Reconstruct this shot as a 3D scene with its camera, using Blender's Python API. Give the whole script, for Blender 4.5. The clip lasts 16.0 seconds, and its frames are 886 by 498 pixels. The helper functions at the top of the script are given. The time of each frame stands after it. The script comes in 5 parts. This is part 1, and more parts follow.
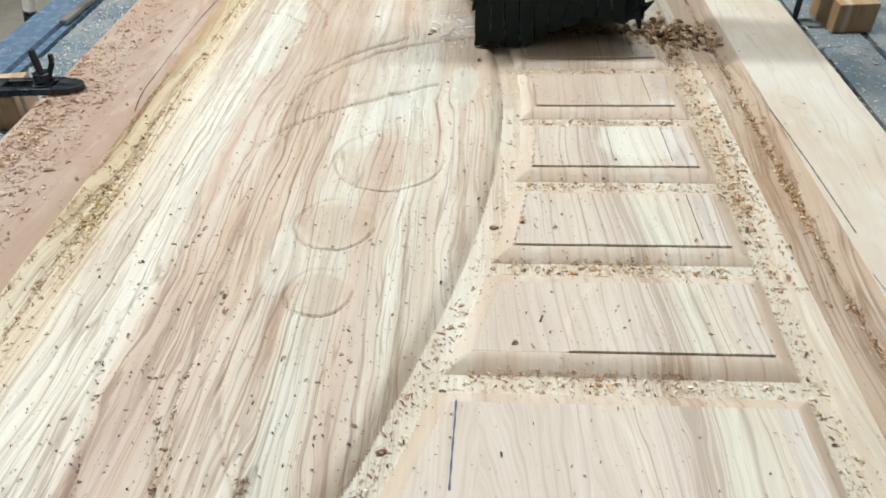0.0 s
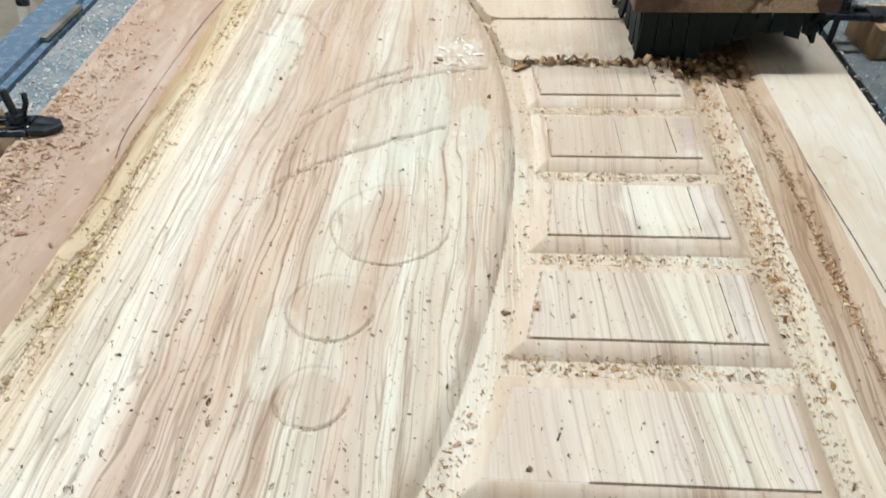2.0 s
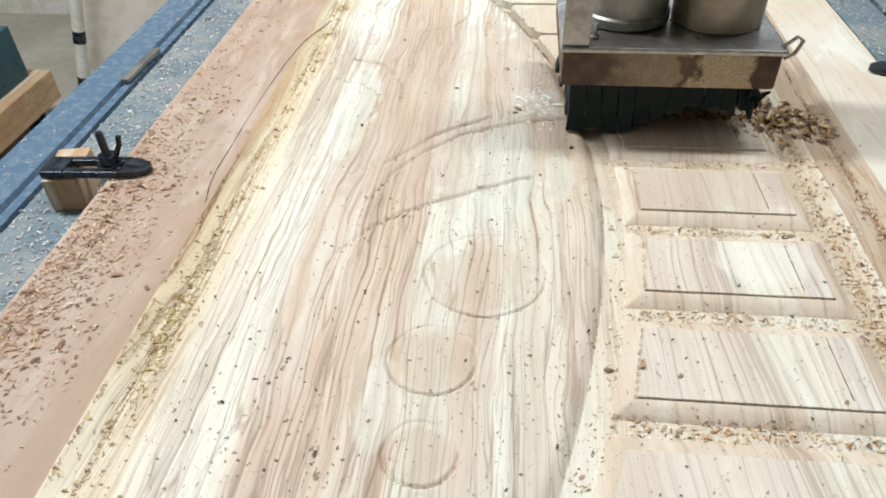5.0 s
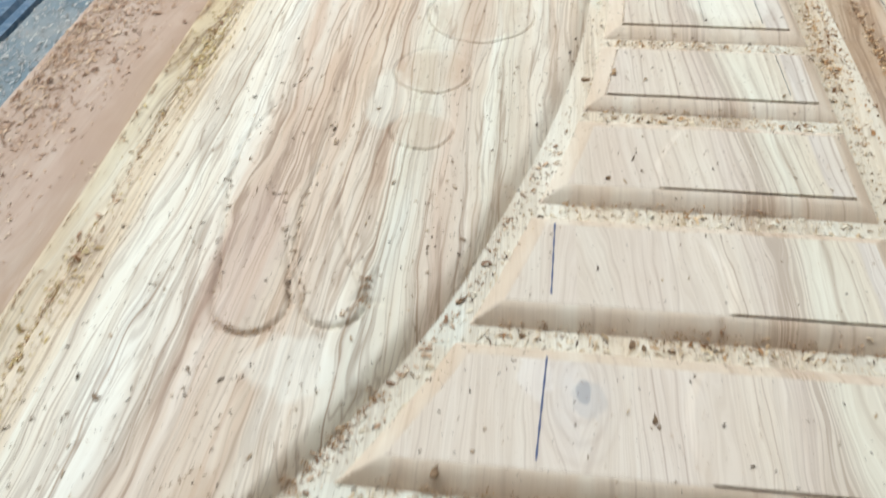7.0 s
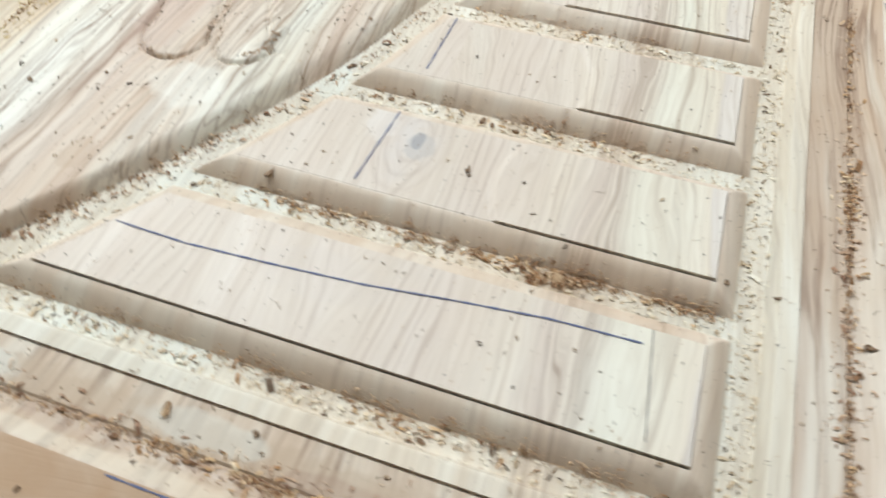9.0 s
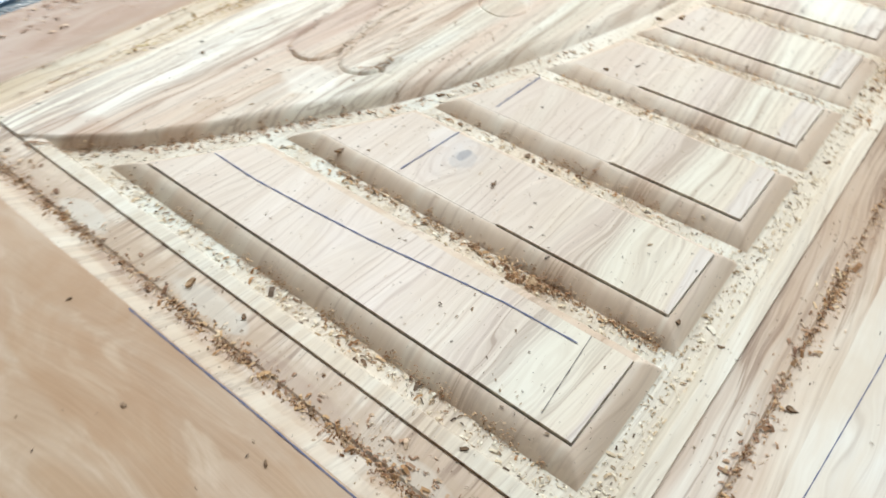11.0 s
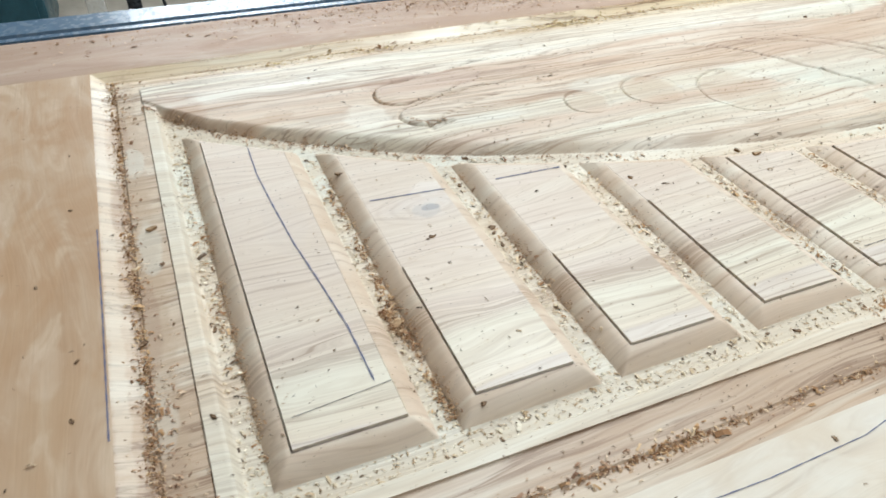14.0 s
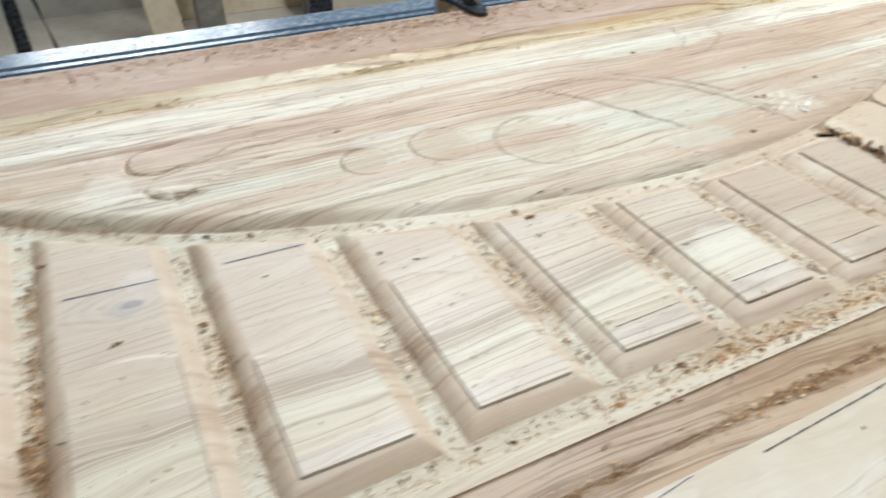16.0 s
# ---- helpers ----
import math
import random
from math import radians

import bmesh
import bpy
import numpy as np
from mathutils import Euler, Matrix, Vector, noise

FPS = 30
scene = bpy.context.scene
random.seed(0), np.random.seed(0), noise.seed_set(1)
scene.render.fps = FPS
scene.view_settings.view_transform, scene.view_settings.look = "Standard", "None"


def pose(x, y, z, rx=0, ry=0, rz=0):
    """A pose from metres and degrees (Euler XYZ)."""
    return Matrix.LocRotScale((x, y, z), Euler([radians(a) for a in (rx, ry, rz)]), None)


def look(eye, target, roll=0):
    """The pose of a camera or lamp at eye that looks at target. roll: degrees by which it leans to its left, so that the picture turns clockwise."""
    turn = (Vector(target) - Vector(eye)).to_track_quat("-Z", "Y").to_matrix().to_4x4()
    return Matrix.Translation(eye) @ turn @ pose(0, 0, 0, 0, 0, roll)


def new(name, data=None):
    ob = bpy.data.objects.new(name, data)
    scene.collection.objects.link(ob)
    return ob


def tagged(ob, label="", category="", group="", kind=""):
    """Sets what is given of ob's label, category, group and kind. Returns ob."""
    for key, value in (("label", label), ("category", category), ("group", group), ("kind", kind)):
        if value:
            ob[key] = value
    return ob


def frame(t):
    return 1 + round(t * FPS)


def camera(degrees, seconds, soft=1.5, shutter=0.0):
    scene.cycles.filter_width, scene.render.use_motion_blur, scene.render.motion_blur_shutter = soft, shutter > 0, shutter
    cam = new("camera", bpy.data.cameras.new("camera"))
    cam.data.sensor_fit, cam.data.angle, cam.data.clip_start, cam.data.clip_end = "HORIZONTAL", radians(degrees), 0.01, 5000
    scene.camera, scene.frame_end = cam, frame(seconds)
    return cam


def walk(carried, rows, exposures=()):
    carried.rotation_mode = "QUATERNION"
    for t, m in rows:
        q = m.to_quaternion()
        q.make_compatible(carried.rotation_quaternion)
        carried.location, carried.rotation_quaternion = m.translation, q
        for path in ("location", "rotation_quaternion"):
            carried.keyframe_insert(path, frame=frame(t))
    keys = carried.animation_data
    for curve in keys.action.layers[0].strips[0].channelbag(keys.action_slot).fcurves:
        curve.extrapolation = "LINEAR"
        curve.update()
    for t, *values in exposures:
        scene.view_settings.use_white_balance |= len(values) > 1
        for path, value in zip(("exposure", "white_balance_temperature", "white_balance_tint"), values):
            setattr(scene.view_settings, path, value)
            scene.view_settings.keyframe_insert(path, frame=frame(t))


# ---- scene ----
cam = camera(64.5, 16.0, soft=1.7, shutter=0.6)
PATH = [
    (0, (0.05, 0.234, 1.227), (-0.058, 1.749, -0.074), -1.9),
    (0.5, (0.043, 0.265, 1.225), (-0.064, 1.745, -0.115), -0.9),
    (1, (0.041, 0.296, 1.236), (-0.068, 1.723, -0.16), -1.1),
    (1.5, (0.045, 0.325, 1.251), (-0.054, 1.751, -0.149), -2.0),
    (2, (0.043, 0.34, 1.262), (-0.074, 1.79, -0.11), -1.9),
    (2.5, (0.039, 0.348, 1.275), (-0.09, 1.833, -0.059), -1.6),
    (3, (0.04, 0.353, 1.281), (-0.079, 1.871, -0.015), -1.2),
    (3.2, (0.041, 0.352, 1.286), (-0.077, 1.886, 0.007), -1.3),
    (5.3, (-0.026, 0.342, 1.26), (-0.209, 1.853, -0.037), -1.9),
    (5.5, (-0.026, 0.322, 1.249), (-0.198, 1.795, -0.093), -2.1),
    (6, (-0.016, 0.268, 1.229), (-0.166, 1.664, -0.195), -1.7),
    (6.5, (0.0, 0.216, 1.215), (-0.169, 1.595, -0.224), -3.0),
    (7, (0.004, 0.162, 1.216), (-0.186, 1.485, -0.271), -2.2),
    (7.5, (0.008, 0.112, 1.204), (-0.289, 1.359, -0.331), -4.4),
    (8, (0.031, 0.072, 1.2), (-0.362, 1.262, -0.358), -4.3),
    (8.5, (0.101, 0.066, 1.188), (-0.304, 1.216, -0.398), -4.3),
    (9, (0.181, 0.067, 1.185), (-0.212, 1.193, -0.42), -0.2),
    (9.2, (0.204, 0.062, 1.181), (-0.209, 1.183, -0.424), 0.3),
    (11.3, (0.365, 0.018, 1.191), (-0.685, 1.058, -0.157), -0.1),
    (11.5, (0.404, 0.027, 1.193), (-0.764, 0.987, -0.117), -0.9),
    (12, (0.491, 0.033, 1.198), (-0.831, 0.84, -0.068), -1.1),
    (12.5, (0.513, 0.053, 1.197), (-0.889, 0.803, -0.016), 0.1),
    (13, (0.509, 0.109, 1.193), (-0.92, 0.788, -0.03), 2.6),
    (13.5, (0.509, 0.16, 1.189), (-0.933, 0.807, -0.037), 2.6),
    (14, (0.512, 0.194, 1.189), (-0.933, 0.832, -0.039), 1.6),
    (14.5, (0.521, 0.235, 1.191), (-0.953, 0.819, -0.027), 0.9),
    (15, (0.512, 0.29, 1.187), (-0.954, 0.911, -0.023), 1.0),
    (15.5, (0.507, 0.335, 1.188), (-0.956, 0.966, -0.021), 0.2),
    (16, (0.508, 0.405, 1.191), (-0.924, 1.154, 0.012), 1.0),
]
EXPOSURES = [(0.0, 0.33, 6540, 10), (3.0, 0.33, 6540, 10), (5.5, 0.41, 6470, 10), (6.5, 0.35, 6460, 10), (7.2, 0.34, 6360, 9), (8.0, 0.34, 6330, 9), (9.0, 0.47, 6340, 9), (11.5, 0.58, 6360, 10), (12.3, 0.58, 6240, 9), (13.5, 0.48, 6340, 9), (15.0, 0.36, 6460, 10), (16.0, 0.29, 6460, 10)]
walk(cam, [(t, look(eye, target, roll)) for t, eye, target, roll in PATH], EXPOSURES)

# ---- world and light: a workshop with an open shutter at the far end, a side window and added overhead lamps ----
world = bpy.data.worlds.new("world")
scene.world = world
world.use_nodes = True
wn = world.node_tree.nodes
sky = wn.new("ShaderNodeTexSky")
sky.sky_type = "NISHITA"
sky.sun_disc = False
sky.sun_elevation = radians(40)
sky.sun_rotation = radians(150)
world.node_tree.links.new(sky.outputs[0], wn["Background"].inputs[0])
wn["Background"].inputs[1].default_value = 0.1


def area(name, eye, target, sx, sy, watts, color):
    d = bpy.data.lights.new(name, "AREA")
    d.shape, d.size, d.size_y, d.energy, d.color = "RECTANGLE", sx, sy, watts, color
    ob = new(name, d)
    ob.matrix_world = look(eye, target)
    return ob


area("shutter_daylight", (0.4, 6.85, 1.7), (0.2, 0, 0.9), 4.0, 2.6, 40, (0.90, 0.96, 1.0))
area("window_daylight", (-3.5, 0.7, 1.95), (0, 0.7, 0.9), 1.2, 0.85, 22, (0.90, 0.96, 1.0))
# two overhead lamps added out of view, to light the door from above
area("added_overhead_left", (-1.5, 1.5, 3.165), (-1.5, 1.5, 0), 1.2, 0.10, 60, (0.89, 0.955, 1.0))
area("added_overhead_right", (0.7, 1.5, 3.165), (0.7, 1.5, 0), 1.2, 0.10, 34, (0.89, 0.955, 1.0))


# ---- materials ----
class Nodes:
    """Short hand for a node material."""

    def __init__(self, name, rough=0.6, metal=0.0):
        self.mat = bpy.data.materials.new(name)
        self.mat.use_nodes = True
        self.t = self.mat.node_tree
        self.b = self.t.nodes["Principled BSDF"]
        self.b.inputs["Roughness"].default_value = rough
        self.b.inputs["Metallic"].default_value = metal
        self.b.inputs["Specular IOR Level"].default_value = 0.4
        self.co = self.t.nodes.new("ShaderNodeTexCoord").outputs["Object"]

    def put(self, value, socket):
        if isinstance(value, bpy.types.NodeSocket):
            self.t.links.new(value, socket)
        else:
            socket.default_value = value

    def scaled(self, sx, sy, sz, co=None, ox=0, oy=0, oz=0):
        n = self.t.nodes.new("ShaderNodeMapping")
        n.inputs["Scale"].default_value = (sx, sy, sz)
        n.inputs["Location"].default_value = (ox, oy, oz)
        self.t.links.new(co or self.co, n.inputs["Vector"])
        return n.outputs[0]

    def noise(self, co, scale=1.0, detail=4.0, rough=0.55, dist=0.0):
        n = self.t.nodes.new("ShaderNodeTexNoise")
        self.t.links.new(co, n.inputs["Vector"])
        n.inputs["Scale"].default_value, n.inputs["Detail"].default_value = scale, detail
        n.inputs["Roughness"].default_value, n.inputs["Distortion"].default_value = rough, dist
        return n.outputs[0]

    def ramp(self, fac, stops, mode="LINEAR"):
        n = self.t.nodes.new("ShaderNodeValToRGB")
        n.color_ramp.interpolation = mode
        e = n.color_ramp.elements
        for k, (p, c) in enumerate(stops):
            el = e[k] if k < 2 else e.new(p)
            el.position = p
            el.color = (c, c, c, 1) if isinstance(c, (int, float)) else (*c, 1)
        self.t.links.new(fac, n.inputs[0])
        return n.outputs[0]

    def mix(self, fac, a, b, mode="MIX"):
        n = self.t.nodes.new("ShaderNodeMix")
        n.data_type, n.blend_type = "RGBA", mode
        self.put(fac, n.inputs[0])
        for v, k in ((a, 6), (b, 7)):
            self.put((*v, 1) if isinstance(v, tuple) else v, n.inputs[k])
        return n.outputs[2]

    def math(self, op, a, b=0.0, c=0.0):
        n = self.t.nodes.new("ShaderNodeMath")
        n.operation = op
        for v, k in ((a, 0), (b, 1), (c, 2)):
            self.put(v, n.inputs[k])
        return n.outputs[0]

    def split(self, co):
        n = self.t.nodes.new("ShaderNodeSeparateXYZ")
        self.t.links.new(co, n.inputs[0])
        return n.outputs

    def join(self, x, y, z):
        n = self.t.nodes.new("ShaderNodeCombineXYZ")
        for v, k in ((x, 0), (y, 1), (z, 2)):
            self.put(v, n.inputs[k])
        return n.outputs[0]

    def island(self):
        return self.t.nodes.new("ShaderNodeNewGeometry").outputs["Random Per Island"]

    def finish(self, color, bump=None, strength=0.3, distance=0.001, rough=None):
        self.put((*color, 1) if isinstance(color, tuple) else color, self.b.inputs["Base Color"])
        if rough is not None:
            self.put(rough, self.b.inputs["Roughness"])
        if bump is not None:
            n = self.t.nodes.new("ShaderNodeBump")
            n.inputs["Strength"].default_value, n.inputs["Distance"].default_value = strength, distance
            self.t.links.new(bump, n.inputs["Height"])
            self.t.links.new(n.outputs[0], self.b.inputs["Normal"])
        return self.mat


def wood(name, stops, along="y", span=(-0.35, 0.35), streak=(0.27, 0.17, 0.11), contrast=0.8, warp=0.05, knots=(), patches=(), rough=0.42, fine=1.0, side=None, band=0.0, rings=0.0, knot_tone=(0.30, 0.27, 0.255), cluster=None, streaky=1.0, blotchy=0.25, fibres=0.28, halo=0.0, sweep=1.0, ringy=1.0, wavy=0.022, clouds=None, calm=None):
    """Sawn timber: boards of several tones side by side, growth-ring streaks, fibres, knots."""
    m = Nodes(name, rough)
    x, y, z = m.split(m.co)
    if along == "x":
        x, y = y, x
    slow = m.noise(m.join(m.math("MULTIPLY", x, 3.0), m.math("MULTIPLY", y, 1.3), 0.0), 1.0, 2.0)
    wav = m.noise(m.join(m.math("MULTIPLY", x, 20.0), m.math("MULTIPLY", y, 4.2), 0.0), 1.0, 3.0)
    if calm:
        wavy = m.ramp(y, [(calm[0], wavy), (calm[1], wavy * 0.3)])
    bend = m.math("ADD", m.math("MULTIPLY", m.math("SUBTRACT", slow, 0.5), warp), m.math("MULTIPLY", m.math("SUBTRACT", wav, 0.5), wavy))
    ring = circles = None
    for kx, ky, r in knots:
        if along == "x":
            kx, ky = ky, kx
        dx = m.math("SUBTRACT", x, kx)
        dy = m.math("MULTIPLY", m.math("SUBTRACT", y, ky), 0.55)
        d = m.math("SQRT", m.math("ADD", m.math("MULTIPLY", dx, dx), m.math("MULTIPLY", dy, dy)))
        f = m.math("POWER", 2.718, m.math("MULTIPLY", m.math("DIVIDE", d, r * sweep), -1.0))
        push = m.math("MULTIPLY", m.math("MULTIPLY", f, m.math("SIGN", dx)), r * sweep * 0.9)
        bend = m.math("SUBTRACT", bend, push)
        core = m.ramp(m.math("ADD", m.math("DIVIDE", d, r), m.math("MULTIPLY", m.math("SUBTRACT", wav, 0.5), 0.8)), [(0.0, 1.0), (0.3, 0.7), (0.85, 0.0)])
        ring = core if ring is None else m.math("MAXIMUM", ring, core)
        if halo:
            # growth rings closing round the knot
            turn = m.math("ADD", m.math("MULTIPLY", d, 6.2832 / halo), m.math("MULTIPLY", wav, 13.0))
            thin = m.ramp(m.math("MULTIPLY", m.math("ADD", m.math("SINE", turn), 1.0), 0.5), [(0.0, 0.0), (0.55, 0.1), (0.9, 0.7), (1.0, 1.0)])
            thin = m.math("MULTIPLY", thin, m.ramp(m.math("DIVIDE", d, r), [(0.1, 0.0), (0.3, 0.45), (0.75, 0.30), (1.0, 0.0)]))
            circles = thin if circles is None else m.math("MAXIMUM", circles, thin)
    u = m.math("ADD", x, bend)
    tone_u = m.math("DIVIDE", m.math("SUBTRACT", u, span[0]), span[1] - span[0])
    tone = m.ramp(tone_u, stops)
    if band:
        strip = m.noise(m.join(m.math("MULTIPLY", u, 24.0), m.math("MULTIPLY", y, 1.2), 5.0), 1.0, 4.0, 0.6, 0.4)
        tone = m.mix(band, tone, m.ramp(strip, [(0.36, (0.56, 0.44, 0.34)), (0.46, (0.64, 0.52, 0.415)), (0.51, (0.70, 0.60, 0.49)), (0.545, (0.83, 0.81, 0.71)), (0.64, (0.86, 0.86, 0.78))]))
    cloud = m.noise(m.join(m.math("MULTIPLY", u, 30.0), m.math("MULTIPLY", y, 2.6), 0.0), 1.0, 4.0, 0.6, 0.6)
    tone = m.mix(m.ramp(cloud, [(0.36, 0.0), (0.60, 0.85 * streaky)]), tone, m.mix(1.0, tone, (0.88, 0.78, 0.69), "MULTIPLY"))
    pale = m.noise(m.join(m.math("MULTIPLY", u, 38.0), m.math("MULTIPLY", y, 2.1), 7.0), 1.0, 3.0, 0.5, 0.5)
    tone = m.mix(m.ramp(pale, [(0.53, 0.0), (0.64, 0.6 * streaky)]), tone, (0.86, 0.84, 0.73))
    zz = m.math("MULTIPLY", z, 22.0)
    grain = m.noise(m.join(m.math("MULTIPLY", u, 105.0 * fine), m.math("MULTIPLY", y, 2.2), zz), 1.0, 5.0, 0.6, 0.25)
    lines = m.ramp(grain, [(0.44, 0.0), (0.485, 0.9), (0.50, 1.0), (0.52, 0.2), (0.57, 0.0)])
    gate = m.ramp(m.noise(m.join(m.math("MULTIPLY", u, 16.0), m.math("MULTIPLY", y, 3.0), 3.0), 1.0, 2.0), [(0.36, 0.12), (0.6, 1.0)])
    if rings:
        # growth rings: smooth contours that bend round the knot
        drift = m.noise(m.join(m.math("MULTIPLY", x, 7.0), m.math("MULTIPLY", y, 4.5), 2.0), 1.0, 2.0)
        ph = m.math("ADD", m.math("MULTIPLY", u, 6.2832 / rings), m.math("MULTIPLY", drift, 9.0))
        ph = m.math("ADD", ph, m.math("MULTIPLY", m.math("SINE", m.math("MULTIPLY", ph, 0.37)), 1.4))
        weight = m.ramp(m.noise(m.join(m.math("MULTIPLY", u, 45.0), m.math("MULTIPLY", y, 2.0), 9.0), 1.0, 2.0), [(0.42, 0.03 * ringy), (0.62, 0.56 * ringy)])
        if side:
            weight = m.math("MULTIPLY", weight, m.ramp(m.math("DIVIDE", m.math("SUBTRACT", x, side[0] - 0.05), side[1] - side[0]), [(0.0, 0.4), (1.0, 1.0)]))
        ringline = m.math("MULTIPLY", m.ramp(m.math("MULTIPLY", m.math("ADD", m.math("SINE", ph), 1.0), 0.5), [(0.0, 0.0), (0.6, 0.05), (0.90, 0.16), (0.97, 0.6), (0.99, 1.0), (1.0, 1.0)]), weight)
        tone = m.mix(ringline, tone, m.mix(1.0, tone, (0.56, 0.46, 0.40), "MULTIPLY"))
    if cluster:
        # a seam of close dark growth lines
        off = m.math("DIVIDE", m.math("SUBTRACT", u, cluster[0]), cluster[1])
        near = m.math("POWER", 2.718, m.math("MULTIPLY", m.math("MULTIPLY", off, off), -1.0))
        hair = m.ramp(m.noise(m.join(m.math("MULTIPLY", u, 210.0), m.math("MULTIPLY", y, 1.8), 4.0), 1.0, 3.0, 0.6, 0.3), [(0.42, 0.0), (0.47, 1.0), (0.53, 1.0), (0.58, 0.0)])
        tone = m.mix(m.math("MULTIPLY", m.math("MULTIPLY", near, hair), 0.45), tone, m.mix(1.0, tone, (0.42, 0.32, 0.27), "MULTIPLY"))
        tone = m.mix(m.math("MULTIPLY", near, 0.18), tone, m.mix(1.0, tone, (0.84, 0.74, 0.68), "MULTIPLY"))
    if side:
        gate = m.math("MULTIPLY", gate, m.ramp(m.math("DIVIDE", m.math("SUBTRACT", x, side[0]), side[1] - side[0]), [(0.0, 0.22), (1.0, 1.0)]))
    tone = m.mix(m.math("MULTIPLY", m.math("MULTIPLY", lines, gate), contrast), tone, m.mix(0.55, m.mix(1.0, tone, streak, "MULTIPLY"), streak))
    if band:
        long = m.noise(m.join(m.math("MULTIPLY", u, 52.0), m.math("MULTIPLY", y, 1.6), zz), 1.0, 2.0, 0.5, 0.5)
        cut = m.ramp(long, [(0.405, 0.0), (0.42, 0.85), (0.428, 0.0), (0.56, 0.0), (0.573, 0.8), (0.585, 0.0)])
        tone = m.mix(m.math("MULTIPLY", cut, 0.75), tone, (0.32, 0.22, 0.15))
    fibre = m.noise(m.join(m.math("MULTIPLY", u, 520.0), m.math("MULTIPLY", y, 14.0), zz), 1.0, 3.0, 0.6)
    tone = m.mix(m.ramp(fibre, [(0.35, fibres), (0.6, 0.0)]), tone, m.mix(1.0, tone, (0.66, 0.57, 0.49), "MULTIPLY"))
    if circles is not None:
        tone = m.mix(circles, tone, m.mix(1.0, tone, (0.66, 0.57, 0.51), "MULTIPLY"))
    if ring is not None:
        swirl = m.ramp(m.noise(m.co, 60.0, 3.0), [(0.35, 0.45), (0.6, 1.0)])
        tone = m.mix(m.math("MULTIPLY", ring, swirl), tone, knot_tone)
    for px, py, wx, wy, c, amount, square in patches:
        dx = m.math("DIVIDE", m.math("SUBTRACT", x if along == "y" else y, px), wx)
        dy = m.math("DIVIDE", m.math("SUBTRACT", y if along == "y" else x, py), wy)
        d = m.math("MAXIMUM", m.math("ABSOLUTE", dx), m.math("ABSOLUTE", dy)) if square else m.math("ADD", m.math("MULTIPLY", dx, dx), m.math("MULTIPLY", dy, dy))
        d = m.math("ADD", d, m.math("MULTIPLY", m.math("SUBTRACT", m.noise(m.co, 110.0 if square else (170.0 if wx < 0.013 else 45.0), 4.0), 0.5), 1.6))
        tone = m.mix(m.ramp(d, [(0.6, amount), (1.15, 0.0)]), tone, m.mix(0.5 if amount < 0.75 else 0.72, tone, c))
    if clouds:
        # smoky figure drifting through the board
        smoke = m.noise(m.join(m.math("MULTIPLY", x, 26.0), m.math("MULTIPLY", y, 9.0), 1.0), 1.0, 4.0, 0.55, 1.6)
        tone = m.mix(m.ramp(smoke, [(0.44, 0.0), (0.62, 0.75)]), tone, clouds[0])
        tone = m.mix(m.ramp(smoke, [(0.30, 0.6), (0.43, 0.0)]), tone, clouds[1])
    blotch = m.noise(m.co, 9.0, 4.0)
    tone = m.mix(m.ramp(blotch, [(0.4, 0.0), (0.7, blotchy)]), tone, m.mix(1.0, tone, (0.86, 0.76, 0.66), "MULTIPLY"))
    r = m.ramp(cloud, [(0.3, rough - 0.06), (0.7, rough + 0.14)])
    return m.finish(tone, m.math("ADD", m.math("MULTIPLY", fibre, 0.6), m.math("MULTIPLY", grain, 0.8)), 0.35, 0.0009, r)


